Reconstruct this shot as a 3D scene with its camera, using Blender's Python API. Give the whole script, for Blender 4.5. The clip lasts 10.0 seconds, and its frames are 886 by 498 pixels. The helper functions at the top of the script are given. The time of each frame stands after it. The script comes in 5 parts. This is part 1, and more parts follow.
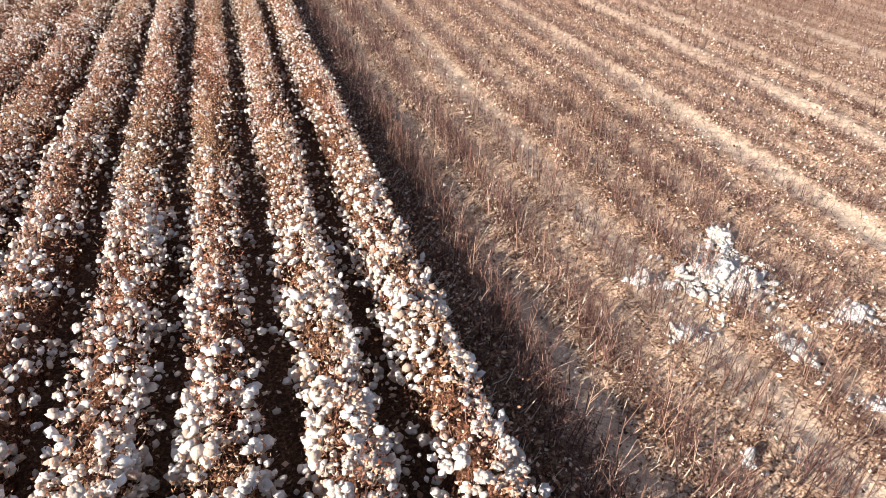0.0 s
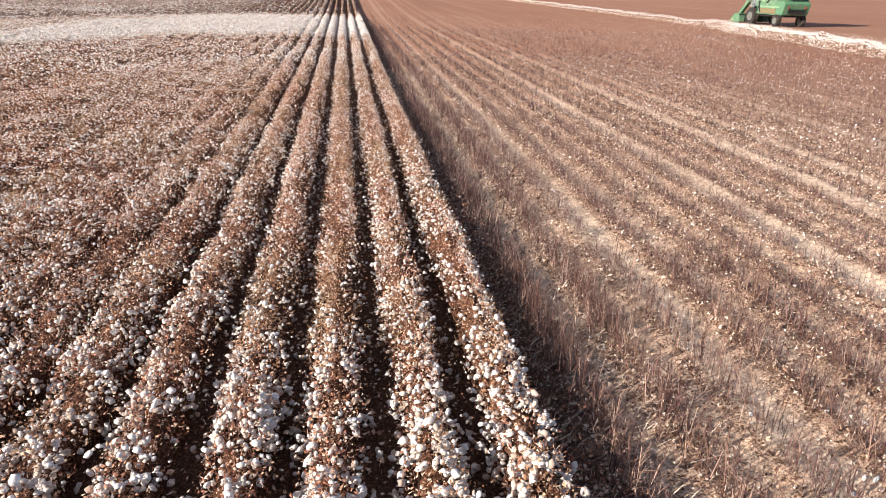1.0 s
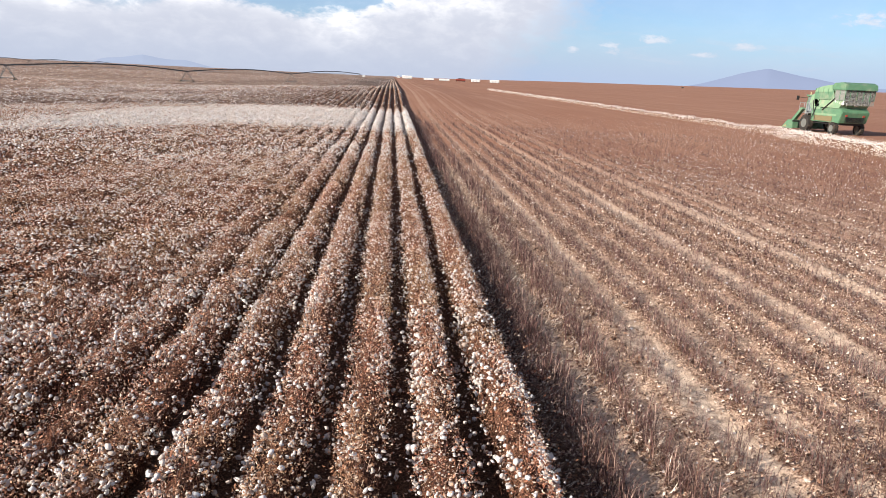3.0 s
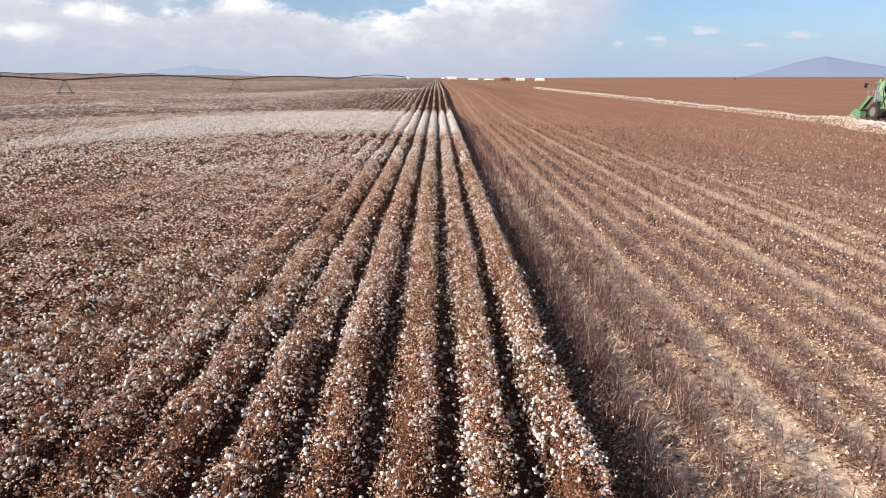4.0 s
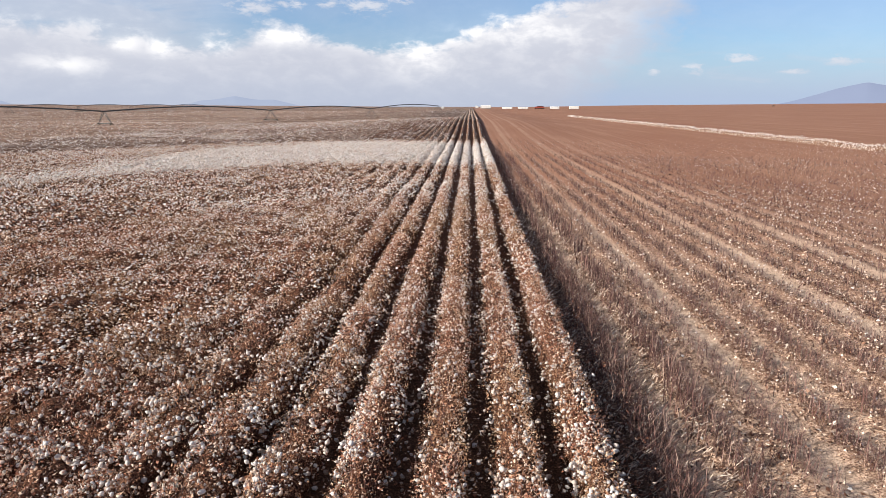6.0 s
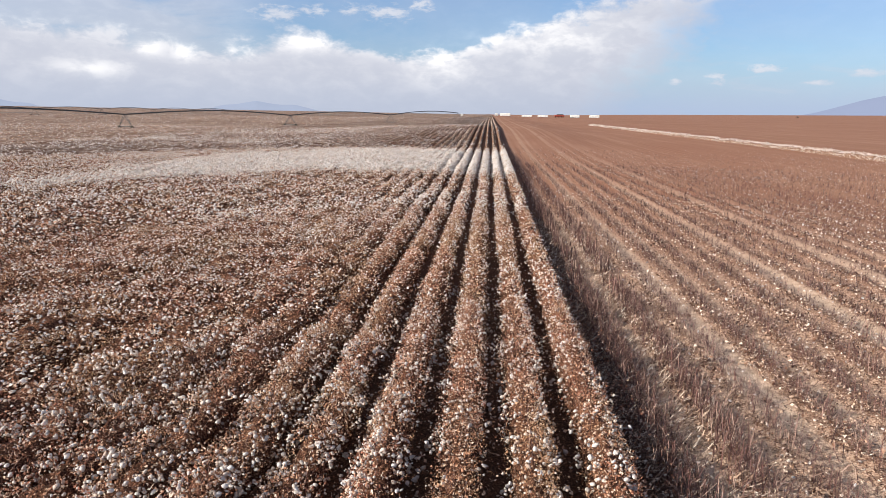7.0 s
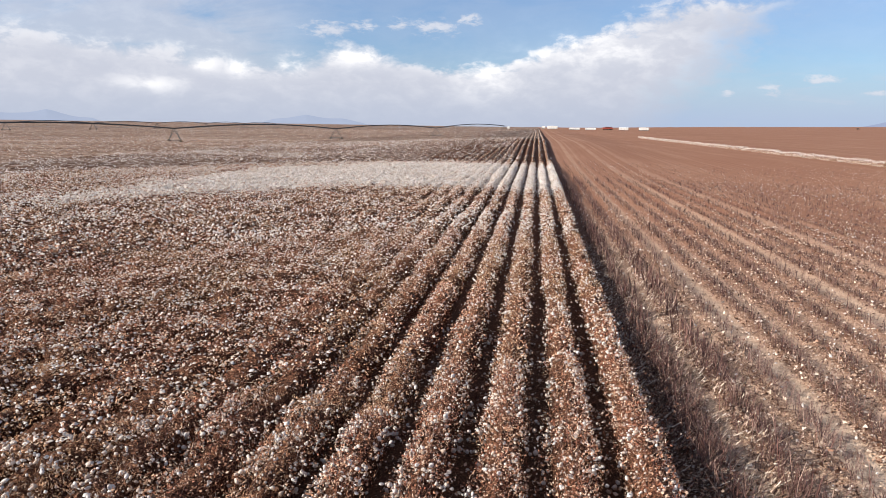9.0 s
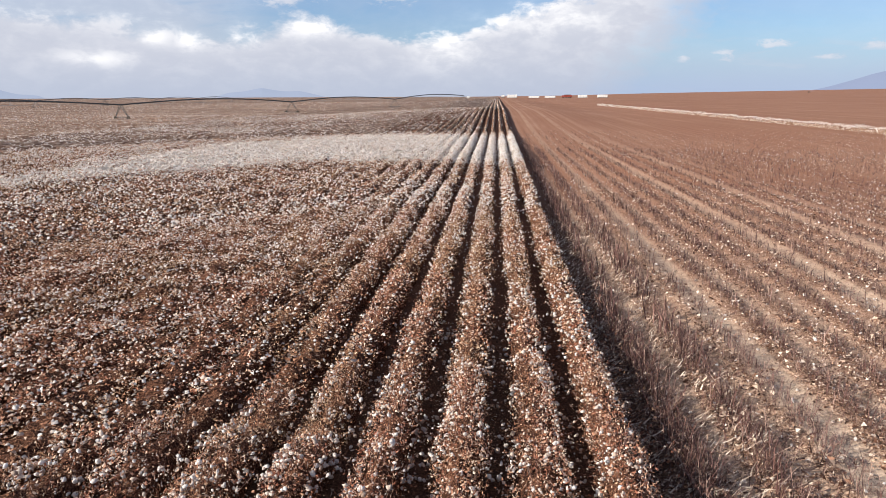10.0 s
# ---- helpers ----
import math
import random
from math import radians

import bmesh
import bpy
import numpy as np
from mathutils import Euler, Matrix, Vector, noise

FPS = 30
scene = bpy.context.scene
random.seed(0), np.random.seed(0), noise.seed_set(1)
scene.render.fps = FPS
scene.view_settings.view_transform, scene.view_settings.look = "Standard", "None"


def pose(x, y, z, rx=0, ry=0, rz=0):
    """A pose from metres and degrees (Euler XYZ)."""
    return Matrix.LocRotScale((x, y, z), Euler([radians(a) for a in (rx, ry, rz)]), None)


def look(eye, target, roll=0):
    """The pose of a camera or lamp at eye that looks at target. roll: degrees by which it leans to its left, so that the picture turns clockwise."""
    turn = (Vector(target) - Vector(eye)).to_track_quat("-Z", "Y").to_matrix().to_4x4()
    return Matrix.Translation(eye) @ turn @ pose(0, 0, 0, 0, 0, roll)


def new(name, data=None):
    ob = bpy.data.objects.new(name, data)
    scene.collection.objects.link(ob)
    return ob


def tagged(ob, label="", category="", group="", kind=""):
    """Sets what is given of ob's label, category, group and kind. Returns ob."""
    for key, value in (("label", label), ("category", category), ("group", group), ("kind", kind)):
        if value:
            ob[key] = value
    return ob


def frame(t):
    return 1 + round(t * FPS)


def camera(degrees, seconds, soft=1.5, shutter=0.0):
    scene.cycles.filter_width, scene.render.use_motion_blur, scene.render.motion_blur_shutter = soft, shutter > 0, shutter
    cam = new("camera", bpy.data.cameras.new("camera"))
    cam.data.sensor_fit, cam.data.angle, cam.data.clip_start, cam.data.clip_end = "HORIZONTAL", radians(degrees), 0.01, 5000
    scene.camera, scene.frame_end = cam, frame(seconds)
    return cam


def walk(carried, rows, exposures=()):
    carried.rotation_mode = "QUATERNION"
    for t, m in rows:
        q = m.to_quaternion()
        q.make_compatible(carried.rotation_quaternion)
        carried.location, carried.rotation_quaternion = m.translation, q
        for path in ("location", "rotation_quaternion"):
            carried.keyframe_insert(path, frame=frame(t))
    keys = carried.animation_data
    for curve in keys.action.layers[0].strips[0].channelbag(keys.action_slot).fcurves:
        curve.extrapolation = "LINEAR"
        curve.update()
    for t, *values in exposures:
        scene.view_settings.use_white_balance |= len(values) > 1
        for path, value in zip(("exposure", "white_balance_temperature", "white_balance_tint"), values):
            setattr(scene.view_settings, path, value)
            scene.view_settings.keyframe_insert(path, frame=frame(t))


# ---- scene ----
cam = camera(66.6, 10.0, soft=0.7)
PATH = [
    (0, (-1.26, -0.104, 3.952), (-0.721, 1.509, 2.899), 3.2),
    (0.5, (-1.324, 0.478, 3.983), (-0.946, 2.241, 3.118), 2.0),
    (1, (-1.378, 1.063, 3.995), (-1.114, 2.903, 3.258), 1.0),
    (1.5, (-1.378, 1.663, 3.999), (-1.163, 3.546, 3.362), 2.6),
    (2, (-1.342, 2.274, 4.002), (-1.18, 4.188, 3.443), 0.4),
    (2.5, (-1.378, 2.901, 3.989), (-1.201, 4.825, 3.474), 1.1),
    (3, (-1.38, 3.509, 3.995), (-1.218, 5.441, 3.505), 2.5),
    (3.2, (-1.377, 3.759, 3.994), (-1.271, 5.697, 3.512), 2.5),
    (4.3, (-1.312, 5.194, 3.997), (-1.3, 7.132, 3.503), 0.6),
    (4.5, (-1.302, 5.458, 3.996), (-1.294, 7.399, 3.511), 1.3),
    (5, (-1.3, 6.109, 3.989), (-1.334, 8.059, 3.546), 1.1),
    (5.5, (-1.311, 6.725, 3.997), (-1.384, 8.685, 3.605), -0.1),
    (5.7, (-1.316, 6.964, 3.997), (-1.393, 8.919, 3.579), -0.3),
    (6.8, (-1.333, 8.393, 3.984), (-1.418, 10.352, 3.592), 2.0),
    (7, (-1.342, 8.644, 3.982), (-1.471, 10.601, 3.588), 0.8),
    (7.5, (-1.338, 9.283, 3.981), (-1.513, 11.231, 3.56), 1.4),
    (8, (-1.314, 9.938, 3.977), (-1.546, 11.88, 3.559), 1.1),
    (8.5, (-1.335, 10.531, 3.986), (-1.563, 12.485, 3.63), -1.0),
    (9, (-1.318, 11.153, 3.983), (-1.582, 13.103, 3.624), 0.6),
    (9.5, (-1.287, 11.794, 3.985), (-1.548, 13.735, 3.582), -0.3),
    (10, (-1.26, 12.497, 3.971), (-1.415, 14.442, 3.53), -0.5),
]
walk(cam, [(t, look(eye, target, roll)) for t, eye, target, roll in PATH], [(0, 1.10, 6600, 10), (1.5, 1.05, 6400, 10), (3, 0.88, 6400, 10), (4.5, 0.76, 6500, 10), (10, 0.75, 6440, 10)])

# ---- world, sun ----
SUN_ELEVATION, SUN_FROM = 23.0, (-0.92, -0.39)


class Tree:
    """Short-hand for node trees."""

    def __init__(self, tree):
        self.t = tree
        tree.nodes.clear()

    def node(self, kind, **props):
        n = self.t.nodes.new(kind)
        for key, value in props.items():
            setattr(n, key, value)
        return n

    def put(self, socket, value):
        if isinstance(value, bpy.types.NodeSocket):
            self.t.links.new(value, socket)
        else:
            socket.default_value = value

    def math(self, op, a, b=0.0, c=0.0, clamp=False):
        n = self.node("ShaderNodeMath", operation=op, use_clamp=clamp)
        for s, v in zip(n.inputs, (a, b, c)):
            self.put(s, v)
        return n.outputs[0]

    def step(self, v, lo, hi, a=0.0, b=1.0):
        n = self.node("ShaderNodeMapRange", interpolation_type="SMOOTHSTEP")
        for s, x in zip(n.inputs, (v, lo, hi, a, b)):
            self.put(s, x)
        return n.outputs[0]

    def noise(self, vector, scale, detail=3.0, rough=0.55, distort=0.0):
        n = self.node("ShaderNodeTexNoise")
        self.put(n.inputs["Vector"], vector)
        self.put(n.inputs["Scale"], scale)
        self.put(n.inputs["Detail"], detail)
        self.put(n.inputs["Roughness"], rough)
        self.put(n.inputs["Distortion"], distort)
        return n.outputs["Fac"]

    def mix(self, f, a, b, blend="MIX"):
        n = self.node("ShaderNodeMix", data_type="RGBA", blend_type=blend)
        self.put(n.inputs[0], f)
        self.put(n.inputs[6], a if isinstance(a, bpy.types.NodeSocket) else (*a, 1.0))
        self.put(n.inputs[7], b if isinstance(b, bpy.types.NodeSocket) else (*b, 1.0))
        return n.outputs[2]

    def split(self, v):
        n = self.node("ShaderNodeSeparateXYZ")
        self.put(n.inputs[0], v)
        return n.outputs

    def join(self, x, y, z):
        n = self.node("ShaderNodeCombineXYZ")
        for s, v in zip(n.inputs, (x, y, z)):
            self.put(s, v)
        return n.outputs[0]

    def ramp(self, f, *stops):
        n = self.node("ShaderNodeValToRGB")
        self.put(n.inputs[0], f)
        e = n.color_ramp.elements
        while len(e) < len(stops):
            e.new(0.5)
        for el, (p, c) in zip(e, stops):
            el.position, el.color = p, (*c, 1.0)
        return n.outputs[0]

    def scaled(self, v, sx, sy, sz):
        n = self.node("ShaderNodeVectorMath", operation="MULTIPLY")
        self.put(n.inputs[0], v)
        n.inputs[1].default_value = (sx, sy, sz)
        return n.outputs[0]

    def bump(self, height, strength, distance):
        n = self.node("ShaderNodeBump")
        self.put(n.inputs["Height"], height)
        n.inputs["Strength"].default_value, n.inputs["Distance"].default_value = strength, distance
        return n.outputs[0]


def make_world():
    world = bpy.data.worlds.new("sky")
    scene.world = world
    world.use_nodes = True
    t = Tree(world.node_tree)
    sky = t.node("ShaderNodeTexSky", sky_type="NISHITA", sun_disc=False)
    sky.sun_elevation = radians(SUN_ELEVATION)
    sky.sun_rotation = math.atan2(SUN_FROM[0], SUN_FROM[1])
    sky.air_density, sky.dust_density, sky.ozone_density = 1.0, 0.6, 2.0
    way = t.node("ShaderNodeTexCoord").outputs["Generated"]
    x, y, z = t.split(way)
    az = t.math("ARCTAN2", x, y)
    el = t.math("MAXIMUM", z, 0.0)
    flat = t.join(az, t.math("MULTIPLY", el, 1.9), 0.0)
    big = t.math("SUBTRACT", t.noise(flat, 7.0, 5.0, 0.55, 0.3), 0.5)
    fine = t.math("SUBTRACT", t.noise(flat, 24.0, 6.0, 0.6, 0.2), 0.5)
    ragged = t.math("ADD", t.math("MULTIPLY", big, 0.9), t.math("MULTIPLY", fine, 1.1))

    def degrees_of(v, at, wide):
        return t.math("MULTIPLY", t.math("SUBTRACT", v, math.radians(at)), 1 / math.radians(wide))

    def puff(at, up, wide, tall):
        """A soft lump of cloud, one at its middle."""
        u, v = degrees_of(az, at, wide), degrees_of(el, up, tall)
        return t.math("POWER", 2.718, t.math("MULTIPLY", t.math("ADD", t.math("MULTIPLY", u, u), t.math("MULTIPLY", v, v)), -1.0))

    def most(*lumps):
        out = lumps[0]
        for one in lumps[1:]:
            out = t.math("MAXIMUM", out, one)
        return out

    # the long bank over the horizon: its top swells towards the middle and ends in a slanting edge
    ridge = t.math("MULTIPLY", t.step(az, -0.12, 0.22, 0.0, 1.0), math.radians(4.6))
    ridge = t.math("ADD", ridge, t.math("MULTIPLY", puff(-14.6, 5.5, 3.2, 30), math.radians(1.2)))
    ridge = t.math("ADD", ridge, t.math("MULTIPLY", t.step(az, -0.42, -0.62), math.radians(1.3)))
    top = t.math("ADD", ridge, math.radians(4.75))
    top = t.math("ADD", top, t.math("MULTIPLY", ragged, math.radians(3.6)))
    under = t.math("SUBTRACT", top, el)
    bank = t.step(under, t.step(az, -0.45, -0.15, math.radians(-2.2), math.radians(-0.6)), math.radians(0.9))
    slant = t.math("SUBTRACT", az, t.math("MULTIPLY", el, 1.05))
    slant = t.math("ADD", slant, t.math("MULTIPLY", ragged, 0.13))
    bank = t.math("MULTIPLY", bank, t.step(slant, 0.075, 0.225, 1.0, 0.0))
    # thin veils high to the west, streaks over the east, and scattered small puffs
    veil = t.noise(t.scaled(flat, 1, 1.6, 1), 4.5, 6.0, 0.6, 0.5)
    veil = t.math("MULTIPLY", t.step(veil, 0.24, 0.56), t.step(az, -0.46, -0.26, 0.74, 0.20))
    wisp = t.noise(t.scaled(flat, 1, 3.2, 1), 6.5, 6.0, 0.6, 0.4)
    wisp = t.math("MULTIPLY", t.step(wisp, 0.46, 0.68), t.step(el, 0.02, 0.13, 0.42, 0.20))
    lumps = most(puff(-17.2, 7.5, 2.8, 1.0), puff(-14.3, 7.8, 1.5, 0.7), puff(-8.7, 7.8, 3.0, 1.0), puff(-5.7, 8.4, 1.5, 1.0), puff(-11.6, 8.0, 1.3, 0.7),
                 puff(17.4, 2.9, 1.2, 0.70), puff(20.8, 3.7, 1.8, 0.55), puff(27.5, 3.3, 1.6, 0.5), puff(24.5, 2.6, 1.5, 0.3), puff(14.6, 2.7, 0.9, 0.35), puff(35.0, 5.2, 3.0, 0.8))
    torn = t.math("SUBTRACT", t.noise(t.scaled(flat, 1, 1.2, 1), 46.0, 6.0, 0.62, 0.3), 0.5)
    small = t.math("MULTIPLY", lumps, t.math("ADD", t.math("MULTIPLY", torn, 3.2), 0.85))
    small = t.step(t.math("ADD", small, t.math("MULTIPLY", big, 0.6)), 0.20, 1.15, 0.0, 0.80)
    elsewhere = t.noise(t.scaled(flat, 1, 1.35, 1), 8.0, 6.0, 0.55)
    elsewhere = t.math("MULTIPLY", t.step(elsewhere, 0.585, 0.69), t.math("MULTIPLY", t.step(t.math("ABSOLUTE", az), 0.75, 1.0), 0.85))
    cover = most(bank, veil, wisp, small, elsewhere)
    cover = t.math("MULTIPLY", cover, t.step(el, 0.30, 0.70, 1.0, 0.25))
    # sunlit heads along the top of the bank, and two bright towers in it
    crown = t.math("MULTIPLY", t.step(t.math("ABSOLUTE", t.math("SUBTRACT", under, 0.006)), 0.002, 0.022, 1.0, 0.0), t.step(fine, -0.06, 0.10, 0.30, 1.0))
    towers = most(puff(-4.3, 4.2, 2.6, 2.0), puff(-0.5, 5.8, 4.5, 1.0), puff(-15.0, 5.3, 2.4, 0.8), puff(-24.2, 4.3, 0.9, 0.7), puff(-26.8, 4.5, 1.1, 0.6), puff(-30.6, 2.9, 2.4, 0.6), puff(-20.0, 4.6, 1.2, 0.5), puff(4.0, 6.2, 6.0, 1.4))
    glow = t.math("MULTIPLY", towers, t.step(t.math("ADD", fine, t.math("MULTIPLY", big, 0.6)), -0.16, 0.16, 0.35, 1.0))
    lit = t.math("ADD", t.math("MULTIPLY", crown, 0.32), t.math("MULTIPLY", glow, 0.85))
    lit = t.math("ADD", lit, t.math("MULTIPLY", t.step(fine, -0.12, 0.22), 0.20))
    lit = t.math("ADD", lit, t.math("MULTIPLY", small, 0.35), clamp=True)
    white = t.mix(lit, (0.54, 0.565, 0.65), (0.95, 0.94, 0.95))
    haze = t.step(el, 0.0, 0.065, 0.80, 0.0)
    cloud = t.mix(haze, white, (0.44, 0.49, 0.61))
    dim = t.node("ShaderNodeVectorMath", operation="SCALE")
    t.put(dim.inputs[0], sky.outputs[0])
    dim.inputs["Scale"].default_value = 0.075
    tint = t.mix(1.0, dim.outputs[0], (0.98, 1.27, 1.68), "MULTIPLY")
    clear = t.mix(t.step(el, 0.0, 0.09, 0.85, 0.15), tint, (0.41, 0.51, 0.72))
    clear = t.mix(t.step(el, 0.20, 0.55, 0.0, 0.80), clear, (0.115, 0.128, 0.162))
    sheen = t.mix(cover, clear, cloud)
    bg = t.node("ShaderNodeBackground")
    t.put(bg.inputs[0], sheen)
    bg.inputs[1].default_value = 0.67
    out = t.node("ShaderNodeOutputWorld")
    t.put(out.inputs[0], bg.outputs[0])


make_world()
sun = new("sun", bpy.data.lights.new("sun", "SUN"))
sun.data.energy, sun.data.angle, sun.data.color = 5.0, radians(0.6), (1.0, 0.905, 0.77)
rise = math.tan(radians(SUN_ELEVATION)) * math.hypot(*SUN_FROM)
sun.matrix_world = look((SUN_FROM[0] * 60, SUN_FROM[1] * 60, rise * 60), (0, 0, 0))

# ---- materials ----


def material(name, base, rough=0.8, metal=0.0, spec=0.3, sheen=0.0, through_light=0.0):
    """base(t, pos) gives the colour socket and, if wanted, a normal socket."""
    m = bpy.data.materials.new(name)
    m.use_nodes = True
    t = Tree(m.node_tree)
    pos = t.node("ShaderNodeTexCoord").outputs["Object"]
    made = base(t, pos)
    colour, normal = made if isinstance(made, tuple) else (made, None)
    b = t.node("ShaderNodeBsdfPrincipled")
    t.put(b.inputs["Base Color"], colour)
    t.put(b.inputs["Roughness"], rough)
    b.inputs["Metallic"].default_value = metal
    b.inputs["Specular IOR Level"].default_value = spec
    b.inputs["Sheen Weight"].default_value = sheen
    if normal is not None:
        t.put(b.inputs["Normal"], normal)
    out = t.node("ShaderNodeOutputMaterial")
    surface = b.outputs[0]
    if through_light:
        tr = t.node("ShaderNodeBsdfTranslucent")
        t.put(tr.inputs[0], colour)
        mx = t.node("ShaderNodeMixShader")
        mx.inputs[0].default_value = through_light
        t.put(mx.inputs[1], surface)
        t.put(mx.inputs[2], tr.outputs[0])
        surface = mx.outputs[0]
    t.put(out.inputs[0], surface)
    return m


def island(t):
    return t.node("ShaderNodeNewGeometry").outputs["Random Per Island"]


def per_object(t):
    return t.node("ShaderNodeObjectInfo").outputs["Random"]


def lint(t, pos):
    r = island(t)
    c = t.ramp(r, (0.0, (0.44, 0.32, 0.26)), (0.16, (0.64, 0.54, 0.48)), (0.45, (0.76, 0.70, 0.67)), (1.0, (0.82, 0.80, 0.82)))
    fuzz = t.noise(pos, 60.0, 3.0, 0.6)
    c = t.mix(t.step(fuzz, 0.30, 0.62, 0.22, 0.0), c, (0.66, 0.55, 0.47))
    return c, t.bump(fuzz, 0.7, 0.012)


def lint_heap(t, pos):
    c = t.ramp(island(t), (0.0, (0.58, 0.52, 0.47)), (0.3, (0.76, 0.73, 0.72)), (1.0, (0.82, 0.81, 0.84)))
    fuzz = t.noise(pos, 45.0, 4.0, 0.65)
    return c, t.bump(fuzz, 0.8, 0.02)


def lint_single(t, pos):
    r = per_object(t)
    c = t.ramp(r, (0.0, (0.54, 0.45, 0.39)), (0.25, (0.74, 0.67, 0.63)), (1.0, (0.82, 0.79, 0.80)))
    fuzz = t.noise(pos, 55.0, 3.0, 0.6)
    c = t.mix(t.step(fuzz, 0.30, 0.62, 0.22, 0.0), c, (0.66, 0.55, 0.47))
    return c, t.bump(fuzz, 0.7, 0.012)


def dry_leaf(t, pos):
    r = island(t)
    patch = t.noise(pos, 0.55, 3.0, 0.6)
    c = t.ramp(r, (0.0, (0.10, 0.042, 0.028)), (0.24, (0.31, 0.115, 0.072)), (0.48, (0.50, 0.240, 0.158)), (0.68, (0.68, 0.43, 0.29)), (0.84, (0.80, 0.61, 0.48)), (1.0, (0.86, 0.75, 0.66)))
    c = t.mix(t.step(patch, 0.56, 0.72, 0.0, 0.42), c, (0.36, 0.145, 0.080))
    return t.mix(t.step(patch, 0.36, 0.56, 0.45, 0.0), c, (0.40, 0.270, 0.145))


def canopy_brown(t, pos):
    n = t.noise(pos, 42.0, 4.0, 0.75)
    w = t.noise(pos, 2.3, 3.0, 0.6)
    # the near-black low end puts the plants' inner shade into the brown
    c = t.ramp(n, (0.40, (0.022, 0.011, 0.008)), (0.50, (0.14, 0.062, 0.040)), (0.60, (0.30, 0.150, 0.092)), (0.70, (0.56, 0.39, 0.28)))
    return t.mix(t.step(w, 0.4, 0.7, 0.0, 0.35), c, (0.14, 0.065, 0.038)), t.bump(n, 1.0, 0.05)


def speckled_canopy(t, pos):
    """Brown canopy dotted with open bolls too far off to be shapes."""
    cells = t.node("ShaderNodeTexVoronoi")
    t.put(cells.inputs["Vector"], pos)
    cells.inputs["Scale"].default_value = 15.0
    pick = t.split(cells.outputs["Color"])[0]
    n = t.noise(pos, 24.0, 4.0, 0.75)
    lush = t.noise(pos, 0.5, 4.0, 0.65)
    c = t.ramp(n, (0.38, (0.030, 0.016, 0.011)), (0.50, (0.13, 0.062, 0.040)), (0.62, (0.31, 0.155, 0.095)), (0.74, (0.50, 0.34, 0.25)))
    dot = t.math("MULTIPLY", t.step(cells.outputs["Distance"], 0.30, 0.46, 1.0, 0.0), t.step(t.math("ADD", pick, t.math("MULTIPLY", lush, 1.5)), 1.26, 1.36))
    return t.mix(dot, c, (0.66, 0.58, 0.52)), t.bump(n, 1.0, 0.08)


def strip_brown(t, pos):
    n = t.noise(pos, 4.0, 5.0, 0.75)
    return t.ramp(n, (0.36, (0.06, 0.032, 0.022)), (0.52, (0.16, 0.090, 0.062)), (0.66, (0.36, 0.255, 0.195)))


def stem_brown(t, pos):
    r = island(t)
    return t.ramp(r, (0.0, (0.035, 0.017, 0.017)), (0.45, (0.090, 0.043, 0.040)), (0.75, (0.18, 0.092, 0.080)), (1.0, (0.44, 0.32, 0.27)))


def trash_tan(t, pos):
    r = island(t)
    return t.ramp(r, (0.0, (0.040, 0.018, 0.012)), (0.42, (0.13, 0.060, 0.037)), (0.52, (0.31, 0.175, 0.120)), (0.70, (0.60, 0.435, 0.33)), (1.0, (0.88, 0.78, 0.69)))


